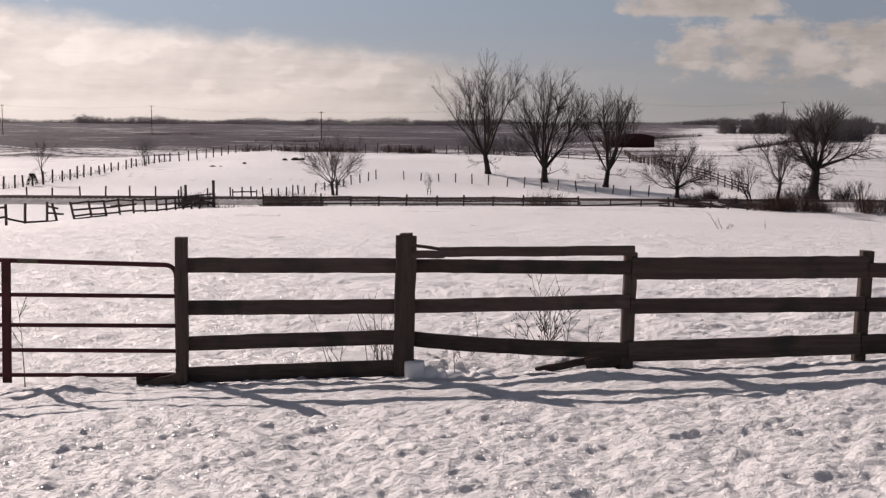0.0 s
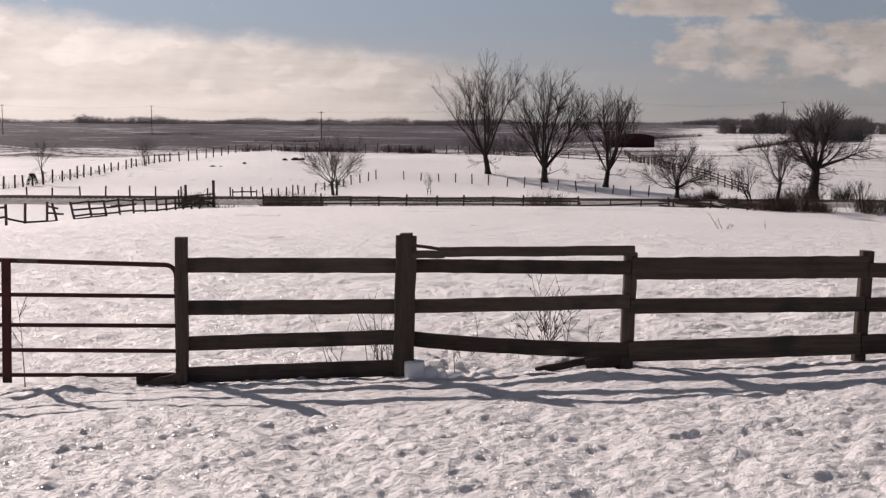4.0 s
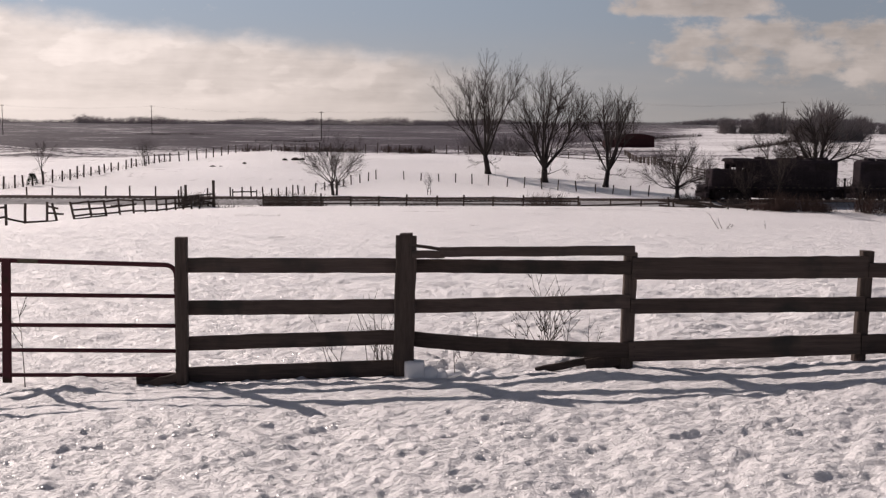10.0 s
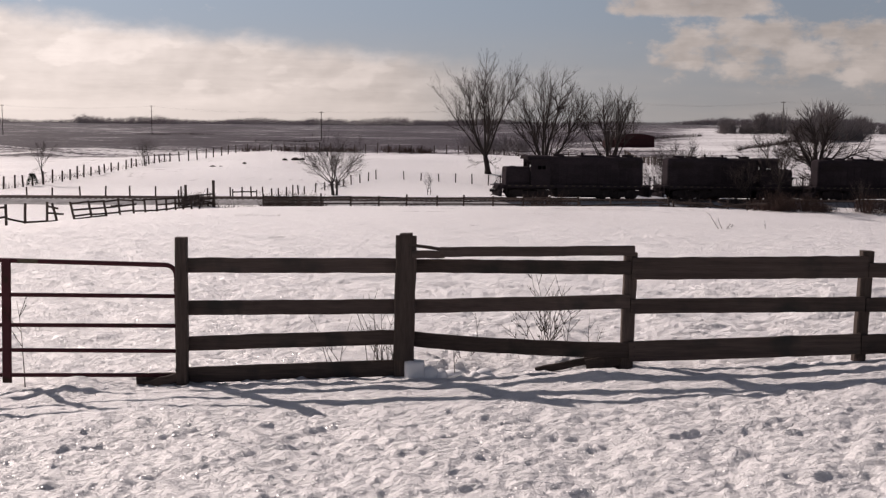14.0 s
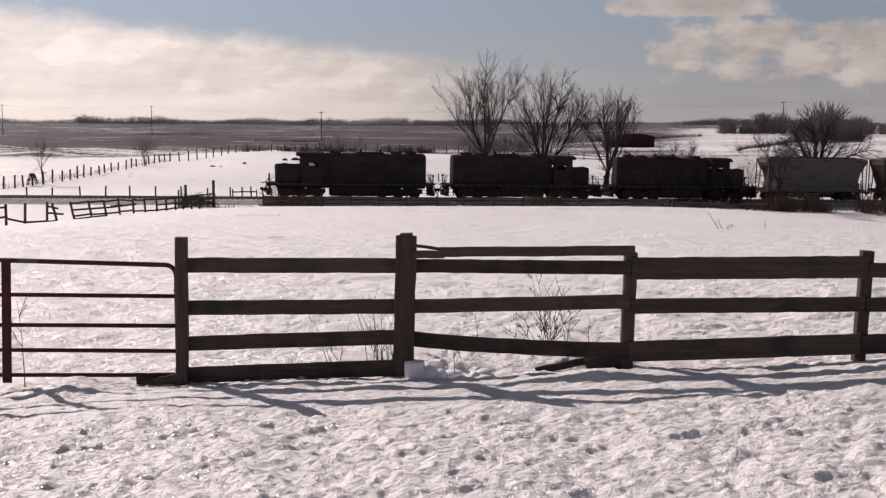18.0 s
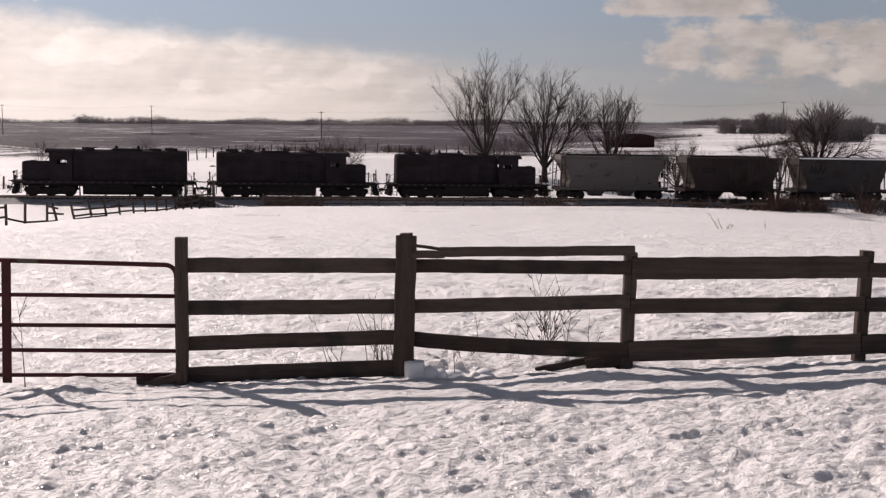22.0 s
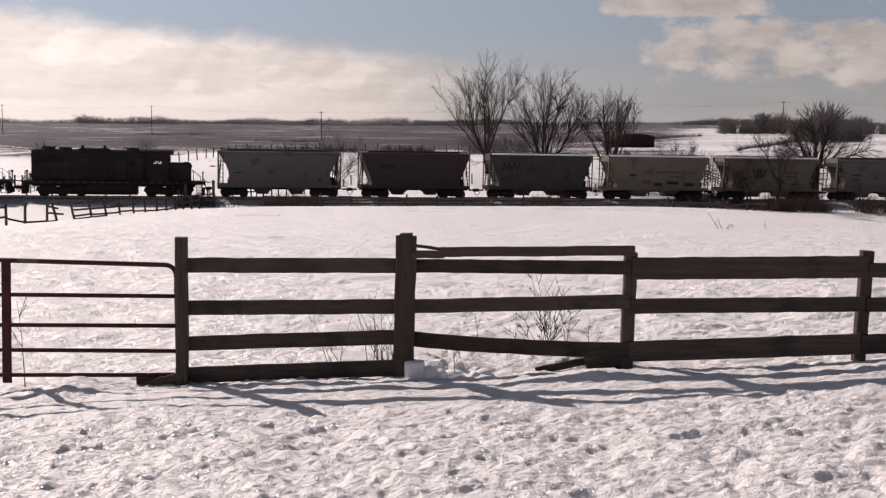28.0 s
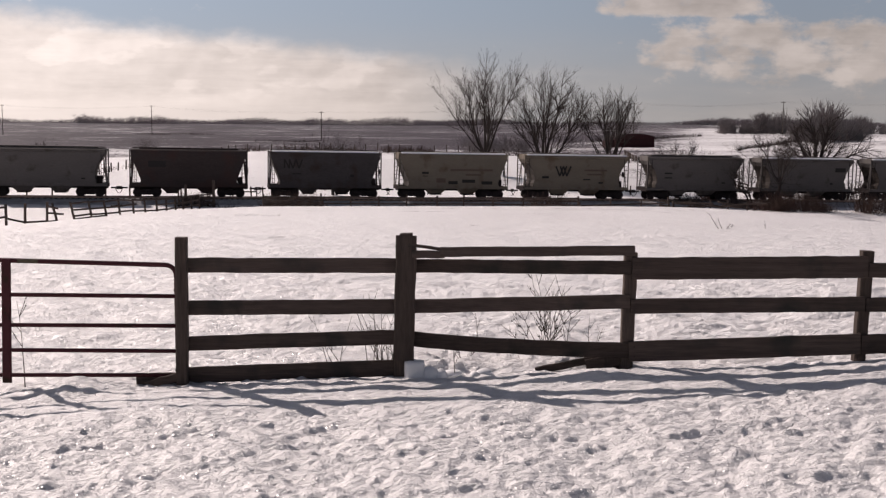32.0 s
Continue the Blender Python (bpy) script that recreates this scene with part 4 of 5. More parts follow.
# ---- railway ----
def track_pose(x, turn=0.0, lift=0.0):
    """On the rails at x, with the line's turn and gradient."""
    return pose(x, track_y(x), float(rail_z(x)) + lift) @ pose(0, 0, 0, 0, 0.83, TRACK_TURN if not turn else 0)


def build_track():
    bed = Solid()
    rings = []
    for x in np.arange(-180, 340, 8.0):
        y, z, c, s = track_y(x), float(rail_z(x)), math.cos(radians(TRACK_TURN)), math.sin(radians(TRACK_TURN))
        rings.append([(x + s * o, y - c * o, z + h) for o, h in ((-4.2, -0.9), (-2.0, -0.22), (-1.3, -0.20), (1.3, -0.20), (2.0, -0.22), (4.2, -0.9))])
    bed.rings(rings, caps=False)
    tagged(new("track_bed", bed.mesh("track_bed", BALLAST)), "snow-dusted stone ballast bed of the railway", "ballast", kind="structure")
    line = thing("railway_track", pose(0, 0, 0), "single railway track with rusty rails on wooden ties", "track", kind="structure")
    shape = [(-0.07, -0.16), (0.07, -0.16), (0.02, -0.13), (0.015, -0.05), (0.036, -0.04), (0.036, 0.0), (-0.036, 0.0), (-0.036, -0.04), (-0.015, -0.05), (-0.02, -0.13)]
    c, s = math.cos(radians(TRACK_TURN)), math.sin(radians(TRACK_TURN))
    for gauge in (-0.755, 0.755):
        rail = Solid()
        rail.rings([[(x + s * (gauge + a), track_y(x) - c * (gauge + a), float(rail_z(x)) + b) for a, b in shape] for x in np.arange(-180, 340, 8.0)])
        part("rail", rail, RAIL, line)
    tie = Solid().box((0, 0, -0.265), (0.23, 2.6, 0.16)).mesh("tie", TIE)
    rng = random.Random(5)
    for i in range(230):
        share("tie", tie, line, track_pose(-56 + 0.52 * i) @ pose(0, rng.uniform(-0.05, 0.05), 0))


build_track()


# ---- rolling stock; x runs back along the train, z = 0 on the rail ----
def wheelset(radius, name="wheelset"):
    s = Solid()
    for y in (-0.78, 0.78):
        o = 0.07 if y > 0 else -0.07
        for r, a, b in ((radius, -0.065, 0.065), (radius + 0.028, -0.09 if y > 0 else 0.055, -0.055 if y > 0 else 0.09)):
            s.tube([(0, y + a, 0), (0, y + b, 0)], r, 20)
        for k in range(6):
            t = 2 * math.pi * k / 6
            s.box((math.cos(t) * radius * 0.55, y + o, math.sin(t) * radius * 0.55), (radius * 0.5, 0.02, 0.06), Matrix.Rotation(-t, 3, "Y"))
    s.tube([(0, -1.0, 0), (0, 1.0, 0)], 0.085, 10)
    return s.mesh(name, IRON)


CAR_WHEELS, LOCO_WHEELS = wheelset(0.457), wheelset(0.508)
spinning = []


def coupler(parent, x, way):
    s = Solid().beam((x - way * 0.75, 0, 0.86), (x - way * 0.12, 0, 0.86), 0.16, 0.14, 3, 0, 0.02)
    s.prism([(x - way * 0.22, -0.16), (x + way * 0.04, -0.16), (x + way * 0.06, 0.02), (x - way * 0.04, 0.16), (x - way * 0.22, 0.12)], "z", 0.70, 1.02)
    part("coupler", s, IRON, parent)
    hose = [(x - way * 0.30, -0.45, 0.85), (x - way * 0.18, -0.45, 0.55), (x - way * 0.03, -0.4, 0.36), (x + way * 0.05, -0.3, 0.34)]
    part("air_hose", Solid().tube(hose, 0.035, 6), IRON, parent)


def locomotive(label, back):
    """A road switcher with a low short hood; its front looks along -x."""
    loco = thing("locomotive", pose(0, 0, 0), label, "locomotive", "locomotives of the train")
    # frame with walkway and end steps
    s = Solid().box((0, 0, 1.40), (17.0, 2.9, 0.30))
    s.box((0, 0, 1.15), (15.6, 1.3, 0.3))
    for e in (-1, 1):
        s.box((e * 8.45, 0, 1.05), (0.12, 3.0, 0.9))
        s.prism([(e * 8.4, 0.25), (e * 8.75, 0.3), (e * 8.75, 0.75), (e * 8.4, 0.9)], "y", -1.35, 1.35)
    part("frame", s, LOCO, loco)
    for e in (-1, 1):
        for y in (-1.38, 1.38):
            st = Solid()
            for k in range(4):
                st.box((e * 8.2, y, 0.38 + 0.32 * k), (0.62, 0.3, 0.04))
            st.box((e * 7.88, y, 0.9), (0.04, 0.3, 1.2))
            part("steps", st, IRON, loco)
    # long hood with a gently arched roof
    arch = [(-0.9, 1.55), (-0.9, 4.15), (-0.78, 4.42), (-0.45, 4.55), (0.45, 4.55), (0.78, 4.42), (0.9, 4.15), (0.9, 1.55)]
    hood = Solid()
    steps = ((-3.1, 1.0, 0.0), (7.45, 1.0, 0.0), (7.72, 0.95, 0.04), (7.84, 0.86, 0.12), (7.88, 0.74, 0.22))
    hood.rings([[(x, y * w, z - d if z > 2 else z) for y, z in arch] for x, w, d in steps])
    part("long_hood", hood, LOCO, loco)
    for i in range(11):
        for y in (-0.915, 0.915):
            part("hood_door", Solid().box((-2.3 + 0.86 * i, y, 2.75 if i < 8 else 2.5), (0.76, 0.03, 1.9 if i < 8 else 1.5)), LOCO, loco)
    for y in (-0.92, 0.92):
        g = Solid()
        for k in range(9):
            g.box((6.2, y, 3.45 + 0.08 * k), (2.6, 0.05, 0.035))
        part("radiator_grille", g, IRON, loco)
    # roof furniture
    for x, r, h in ((6.3, 0.62, 0.22), (4.75, 0.62, 0.16), (-1.7, 0.6, 0.2)):
        f = Solid().tube([(x, 0, 4.5), (x, 0, 4.55 + h)], r, 20)
        f.tube([(x, 0, 4.55 + h), (x, 0, 4.58 + h)], r * 0.35, 12)
        part("roof_fan", f, LOCO, loco, smooth=False)
    part("roof_hatch", Solid().prism([(0.4, 4.5), (0.7, 4.68), (3.3, 4.68), (3.6, 4.5)], "y", -0.5, 0.5), LOCO, loco)
    for x in (1.0, 3.1):
        part("exhaust_stack", Solid().tube([(x, 0, 4.6), (x, 0, 4.93)], 0.14, 10), IRON, loco)
    horn = Solid()
    for o in (-0.12, 0, 0.12):
        horn.tube([(-0.75, o, 4.72), (-1.15, o, 4.74)], [0.03, 0.07], 8)
    part("horn", horn, IRON, loco)
    # short hood
    nose = [(-0.92, 1.55), (-0.92, 3.15), (-0.78, 3.38), (0.78, 3.38), (0.92, 3.15), (0.92, 1.55)]
    tip = -7.4 if back else -7.85
    front = Solid()
    front.rings([[(x, y * w, z - d if z > 2 else z) for y, z in nose] for x, w, d in ((-5.2, 1.0, 0.0), (tip + 0.25, 1.0, 0.0), (tip + 0.06, 0.94, 0.05), (tip, 0.84, 0.14))])
    part("short_hood", front, LOCO, loco)
    part("nose_vent", Solid().box((-6.9, 0, 3.41), (0.5, 0.5, 0.08)), LOCO, loco)
    # cab: walls round open windows
    cab = part("cab", Solid().prism([(-1.5, 4.25), (-1.15, 4.52), (0, 4.62), (1.15, 4.52), (1.5, 4.25), (1.5, 4.17), (-1.5, 4.17)], "x", -5.62, -3.0), LOCO, loco)
    w = Solid()
    for y in (-1.47, 1.47):
        w.box((-4.18, y, 2.35), (2.1, 0.06, 1.60))
        w.box((-4.18, y, 3.87), (2.1, 0.06, 0.68))
        for x, a in ((-4.86, 0.72), (-4.05, 0.07), (-3.37, 0.5)):
            w.box((x, y, 3.34), (a, 0.06, 0.38))
    for x in (-5.2, -3.14):
        w.box((x, 0, 2.45), (0.06, 2.94, 1.85))
        w.box((x, 0, 4.05), (0.06, 2.94, 0.30))
        for y in (-1.36, 0, 1.36):
            w.box((x, y, 3.6), (0.06, 0.26, 0.68))
    w.box((-4.18, 0, 1.6), (2.1, 2.9, 0.1))
    part("wall", w, LOCO, cab)
    for x, a in ((-4.29, 0.40), (-3.82, 0.38)):
        for y in (-1.47, 1.47):
            part("window", Solid().box((x, y, 3.34), (a, 0.012, 0.37)), GLASS, cab).visible_shadow = False
    part("seat", Solid().box((-4.35, 0.9, 2.6), (0.5, 0.5, 0.12)).box((-4.12, 0.9, 2.95), (0.1, 0.5, 0.6)), IRON, cab)
    part("sun_visor", Solid().box((-4.2, -1.62, 4.18), (1.8, 0.3, 0.03)), LOCO, cab)
    for x, z in ((-5.66, 4.33), (tip - 0.05, 3.0)):
        part("headlight", Solid().tube([(x + 0.12, 0, z), (x - 0.03, 0, z)], 0.17, 12), IRON, loco)
    for y in (-0.62, 0.62):
        part("number_board", Solid().box((-5.64, y, 4.33), (0.06, 0.6, 0.22)), IRON, loco)
    # tank, bogies, wheels
    tank = [(-1.0, 0.20), (-1.32, 0.45), (-1.32, 1.22), (1.32, 1.22), (1.32, 0.45), (1.0, 0.20)]
    part("fuel_tank", Solid().prism(tank, "x", -2.15, 2.75), IRON, loco)
    part("air_reservoir", Solid().tube([(-2.0, -1.25, 1.12), (2.6, -1.25, 1.12)], 0.17, 10), IRON, loco)
    for x in (-5.2, 5.0):
        bogie = part("bogie", Solid().box((x, 0, 0.72), (3.4, 1.2, 0.24)), IRON, loco)
        for y in (-1.12, 1.12):
            f = Solid().prism([(x - 2.45, 0.66), (x - 2.3, 0.98), (x - 1.3, 1.04), (x - 0.9, 0.86), (x + 0.9, 0.86), (x + 1.3, 1.04), (x + 2.3, 0.98), (x + 2.45, 0.6), (x + 2.2, 0.42), (x + 1.2, 0.34), (x - 1.2, 0.34), (x - 2.2, 0.42)], "y", y - 0.09, y + 0.09)
            f.box((x, y, 0.3), (3.9, 0.05, 0.14))
            f.box((x - 1.1, y * 0.96, 1.02), (1.2, 0.1, 0.16)).box((x + 1.1, y * 0.96, 1.02), (1.2, 0.1, 0.16))
            for k in (-1.75, 0, 1.75):
                f.box((x + k, y * 1.04, 0.52), (0.42, 0.26, 0.42))
            for k in (-0.9, 0.9):
                f.tube([(x + k, y * 1.08, 0.5), (x + k, y * 1.08, 0.98)], 0.13, 8)
            part("side_frame", f, IRON, bogie)
        for k in (-1.75, 0, 1.75):
            spinning.append((share("wheelset", LOCO_WHEELS, bogie, pose(x + k, 0, 0.508)), 0.508, -1 if back else 1))
    # handrails on stanchions
    for y in (-1.42, 1.42):
        part("handrail", Solid().tube([(-8.3, y, 2.0), (-7.6, y, 2.55), (-5.25, y, 2.55)], 0.022, 6), IRON, loco)
        part("handrail", Solid().tube([(-2.95, y, 2.55), (7.6, y, 2.55), (8.3, y, 2.0)], 0.022, 6), IRON, loco)
        for x in (-8.3, -7.6, -6.4, -2.95, -1.2, 0.6, 2.4, 4.2, 6.0, 7.6, 8.3):
            part("stanchion", Solid().tube([(x, y, 1.5), (x, y, 2.0 if abs(x) > 8 else 2.55)], 0.025, 6), IRON, loco)
        for i in range(20):
            if not 6 < i < 8:
                part("sill_marking", Solid().box((-7.6 + i * 0.8, y * 1.025, 1.44), (0.36, 0.012, 0.07)), STRIPE, loco)
    for e in (-1, 1):
        for y in (-0.75, 0.75):
            part("end_rail", Solid().tube([(e * 8.5, y, 1.5), (e * 8.5, y, 2.45), (e * 8.5, y * 0.25, 2.45), (e * 8.5, y * 0.25, 1.5)], 0.022, 6), IRON, loco)
        part("cut_lever", Solid().tube([(e * 8.8, -1.3, 1.0), (e * 8.85, -0.3, 1.05), (e * 8.85, 1.3, 1.0)], 0.02, 6), IRON, loco)
        coupler(loco, e * 9.33, e)
        part("anticlimber", Solid().box((e * 8.62, 0, 1.44), (0.36, 2.4, 0.12)).box((e * 8.66, 0, 1.28), (0.28, 2.2, 0.05)), LOCO, loco)
        for k, y in enumerate((-1.05, -0.85, -0.62, 0.62, 0.85, 1.05)):
            drop = 0.55 + 0.09 * (k % 3)
            part("control_hose", Solid().tube([(e * 8.5, y, 1.35), (e * 8.78, y, 1.15), (e * 8.86, y * 0.95, drop + 0.2), (e * 8.98, y * 0.9, drop)], 0.035, 6), IRON, loco)
        part("control_cable", Solid().tube([(e * 8.5, 0.4, 1.9), (e * 8.8, 0.38, 1.55), (e * 9.1, 0.3, 1.45), (e * 9.3, 0.25, 1.5)], 0.05, 6), IRON, loco)
        part("brake_chain_post", Solid().box((e * 8.55, -1.2, 1.95), (0.1, 0.1, 0.95)).box((e * 8.55, -1.2, 2.35), (0.16, 0.34, 0.2)), IRON, loco)
    return loco


def hopper(label, paint, style, half, marks=(), ribs=0, pale_roof=False):
    """A covered hopper; half is half its body length. Marks are (x, z, wide, high, paint) bars on both sides."""
    car = thing("hopper_car", pose(0, 0, 0), label, "freight car", "hopper cars of the train")
    top, arm = 4.42, half - 0.12
    if style == "round":
        inset = [(arm - 0.05, 3.95), (arm - 0.35, 3.55), (arm - 0.75, 3.0), (arm - 1.0, 2.4), (arm - 1.05, 1.95), (arm - 0.9, 1.62)]
    else:
        inset = [(arm - 0.05, 3.8), (arm - 0.2, 3.5), (arm - 0.55, 2.7), (arm - 0.95, 1.75), (arm - 0.98, 1.62)]
    right = [(arm - 0.05, top)] + inset + [(arm - 0.9, 1.32), (2.7, 1.05)]
    outline = right + [(-a, b) for a, b in reversed(right)]

    def ring(y, drop, low):
        return [(x, y, z - drop if z > 4.2 else max(z, low)) for x, z in outline]

    shell = Solid()
    if style == "round":
        shell.rings([ring(-1.44, 0.42, 1.3), ring(-1.53, 0.30, 1.1), ring(-1.40, 0.12, 1.05), ring(-0.8, 0.0, 1.05), ring(0.8, 0.0, 1.05), ring(1.40, 0.12, 1.05), ring(1.53, 0.30, 1.1), ring(1.44, 0.42, 1.3)])
    else:
        shell.rings([ring(-1.52, 0.16, 1.05), ring(-1.3, 0.03, 1.05), ring(1.3, 0.03, 1.05), ring(1.52, 0.16, 1.05)])
    body = part("body", shell, paint, car)
    # the slope sheets at the ends are bare and rusty below the roof, coloured darker for the next car's shade
    body.data.materials.append(SHADED_RUST_SHEET)
    for face in body.data.polygons:
        if abs(face.normal.x) > 0.45 and face.center.z < 3.75:
            face.material_index = 1
    for y in (-1, 1):
        part("roof_edge", Solid().beam((-arm, y * 1.5, 4.24), (arm, y * 1.5, 4.24), 0.14, 0.1, 1, 0), paint, car)
        part("side_sill", Solid().box((0, y * 1.45, 1.18), (half * 2, 0.12, 0.26)), paint, car)
        for i in range(ribs):
            x = -arm + 1.15 + (2 * arm - 2.3) * i / max(ribs - 1, 1)
            part("side_post", Solid().box((x, y * 1.525, 2.72 if style != "round" else 3.95), (0.09, 0.035, 2.9 if style != "round" else 0.42)), paint, car)
    # bays under the body
    for x in (-1.75, 1.75):
        b = Solid().rings([[(x - 1.25, -0.75, 1.1), (x + 1.25, -0.75, 1.1), (x + 1.25, 0.75, 1.1), (x - 1.25, 0.75, 1.1)], [(x - 0.62, -0.6, 0.52), (x + 0.62, -0.6, 0.52), (x + 0.62, 0.6, 0.52), (x - 0.62, 0.6, 0.52)]])
        part("hopper_bay", b, paint, car)
        part("outlet_gate", Solid().box((x, 0, 0.44), (1.1, 1.5, 0.16)), IRON, car)
        part("gate_shaft", Solid().tube([(x + 0.6, -0.95, 0.46), (x + 0.6, 0.95, 0.46)], 0.05, 6), IRON, car)
    part("centre_sill", Solid().box((0, 0, 0.95), (half * 2, 0.45, 0.3)), IRON, car)
    # roof walk and hatches
    for y in (-0.75, 0.75):
        part("roof_walk", Solid().box((0, y, 4.50), (2 * arm - 0.3, 0.5, 0.04)), IRON, car)
    part("trough_hatch", Solid().prism([(-0.32, 4.4), (-0.25, 4.55), (0.25, 4.55), (0.32, 4.4)], "x", -arm + 0.8, arm - 0.8), paint, car)
    if pale_roof:
        part("roof_snow", Solid().prism([(-1.46, 4.33), (-1.3, 4.45), (-1.05, 4.47), (-1.05, 4.40), (-1.3, 4.38)], "x", -arm + 0.2, arm - 0.2), SNOW_LUMP, car, "thin snow along the roof edge")
    for e in (-1, 1):
        part("end_platform", Solid().box((e * (half - 0.6), 0, 1.14), (1.2, 2.9, 0.1)).box((e * (half - 0.03), 0, 1.1), (0.08, 2.95, 0.34)), IRON, car)
        for y in (-1.42, 1.42):
            part("corner_post", Solid().box((e * (half - 0.06), y, 2.75), (0.09, 0.09, 3.2)), paint, car)
            lad = Solid()
            for x in (half - 0.12, half - 0.55):
                lad.tube([(e * x, y * 1.04, 1.0), (e * x, y * 1.04, 4.3)], 0.025, 5)
            for k in range(9):
                lad.tube([(e * (half - 0.12), y * 1.04, 1.15 + 0.37 * k), (e * (half - 0.55), y * 1.04, 1.15 + 0.37 * k)], 0.018, 5)
            part("ladder", lad, IRON, car)
        for y in (-0.9, 0.9):
            part("end_brace", Solid().beam((e * (half - 0.1), y, 1.2), (e * (half - 0.35), y, 3.6), 0.1, 0.1, 1, 0), paint, car)
        coupler(car, e * (half + 1.0), e)
    part("brake_wheel", Solid().tube([(half + 0.06, 0.5, 2.5), (half + 0.12, 0.5, 2.5)], 0.28, 12), IRON, car)
    part("brake_cylinder", Solid().tube([(half - 1.1, 0.3, 1.75), (half - 0.5, 0.3, 1.75)], 0.2, 10), IRON, car)
    part("brake_valve", Solid().box((half - 0.75, -0.45, 1.6), (0.5, 0.5, 0.6)), IRON, car)
    for e in (-1, 1):
        x = e * (half - 1.68)
        bogie = part("bogie", Solid().box((x, 0, 0.6), (0.4, 2.1, 0.26)), IRON, car)
        for y in (-1.02, 1.02):
            f = Solid().prism([(x - 1.2, 0.36), (x - 1.15, 0.66), (x - 0.45, 0.78), (x + 0.45, 0.78), (x + 1.15, 0.66), (x + 1.2, 0.36), (x + 0.7, 0.42), (x + 0.4, 0.22), (x - 0.4, 0.22), (x - 0.7, 0.42)], "y", y - 0.07, y + 0.07)
            for k in (-0.14, 0.14):
                f.tube([(x + k, y * 1.06, 0.3), (x + k, y * 1.06, 0.62)], 0.08, 8)
            part("side_frame", f, IRON, bogie)
        for k in (-0.9, 0.9):
            spinning.append((share("wheelset", CAR_WHEELS, bogie, pose(x + k, 0, 0.457)), 0.457, 1))
    for x, z, wide, high, ink in marks:
        for y in (-1, 1):
            # the sheet bulges on rounded cars, so plates of paint sit just off it
            part("marking", Solid().box((x * -y, y * 1.545, z), (wide, 0.012, high)), ink, car)
    return car


def slanted(car, x, z, strokes, ink, tall=0.62, pen=0.11):
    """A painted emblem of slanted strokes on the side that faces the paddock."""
    for dx0, dx1 in strokes:
        part("emblem_stroke", Solid().beam((x + dx0, -1.548, z + tall / 2), (x + dx1, -1.548, z - tall / 2), pen, 0.012, 1, 0, 0), ink, car)


L, R = LETTERING, RED_LETTERING
CARS = [
    (locomotive("dark weathered diesel locomotive leading the train", False), -7.69, True),
    (locomotive("dark weathered diesel locomotive running cab to the rear", True), 10.96, False),
    (locomotive("dark weathered diesel locomotive coupled ahead of the hoppers", True), 29.45, False),
    (hopper("plain grey round-sided covered hopper car", GREY_CAR, "round", 6.25, [(-4.2, 2.4, 0.8, 0.08, L), (4.0, 1.75, 0.35, 0.12, L)]), 45.7, True),
    (hopper("dirty brown covered hopper car with slanted ends", BROWN_CAR, "slant", 5.8, [(-3.1, 3.1, 1.7, 0.55, L)], 6), 59.85, True),
    (hopper("dark grey covered hopper car with a worn black emblem", DARK_CAR, "slant", 5.8, [(-3.0, 2.35, 0.9, 0.1, L), (2.7, 2.2, 0.4, 0.25, L)], 5, True), 73.58, True),
    (hopper("cream covered hopper car with faded lettering", CREAM_CAR, "slant", 5.95, [(-3.1, 2.55, 0.7, 0.2, L), (-3.1, 2.25, 0.55, 0.06, L), (1.9, 2.85, 4.6, 0.2, R), (2.1, 2.4, 1.7, 0.16, R), (-1.4, 1.85, 1.0, 0.4, R), (-0.1, 1.65, 1.0, 0.3, L), (1.6, 1.8, 1.4, 0.3, L), (3.6, 1.65, 1.2, 0.3, L)], 8, True), 87.1, True),
    (hopper("cream covered hopper car with a dark emblem", CREAM_CAR, "round", 5.95, [(-3.6, 2.25, 0.75, 0.22, L), (2.1, 2.95, 2.6, 0.17, R), (2.0, 2.55, 1.7, 0.15, R), (1.1, 2.05, 0.8, 0.12, L), (2.7, 1.75, 0.5, 0.14, L)], 9, True), 100.8, True),
    (hopper("grey round-sided covered hopper car with stencils", GREY_CAR, "round", 5.8, [(-3.3, 2.75, 0.9, 0.14, L), (-3.3, 2.3, 0.9, 0.1, L), (3.3, 1.85, 0.4, 0.12, L)]), 114.7, True),
    (hopper("grey round-sided covered hopper car with a black panel", GREY_CAR, "round", 5.8, [(4.1, 3.25, 1.3, 0.42, L), (3.0, 1.85, 0.35, 0.14, L), (-3.5, 2.4, 0.8, 0.1, L)], 0, True), 128.4, True),
    (hopper("pale grey covered hopper car near the end of view", GREY_CAR, "round", 5.8, [(-3.5, 2.4, 0.8, 0.1, L)], 0, True), 142.2, True),
    (hopper("dusty cream covered hopper car following on", CREAM_CAR, "slant", 5.8, [(-3.0, 2.6, 0.9, 0.2, L)], 7, True), 156.0, True),
]
slanted(CARS[5][0], -3.4, 3.25, [(-0.85, -0.85), (-0.85, -0.35), (-0.35, -0.35), (-0.35, 0.0), (0.3, 0.0), (0.3, 0.62), (0.95, 0.62)], L, 0.80, 0.15)
slanted(CARS[7][0], -1.6, 2.85, [(-0.85, -0.4), (0.0, -0.4), (0.0, 0.4), (0.85, 0.4), (-0.35, 0.0), (0.35, 0.0)], L, 0.95, 0.17)


def raise_body(car):
    """Stretch the upper works to the height of these tall units."""
    for o in car.children_recursive:
        if o.type == "MESH" and not o.name.startswith("wheelset"):
            for v in o.data.vertices:
                if v.co.z > 1.1:
                    v.co.z = 1.1 + (v.co.z - 1.1) * (1.03 if car.name.startswith("loco") else 1.115)


for car, _, _ in CARS:
    raise_body(car)


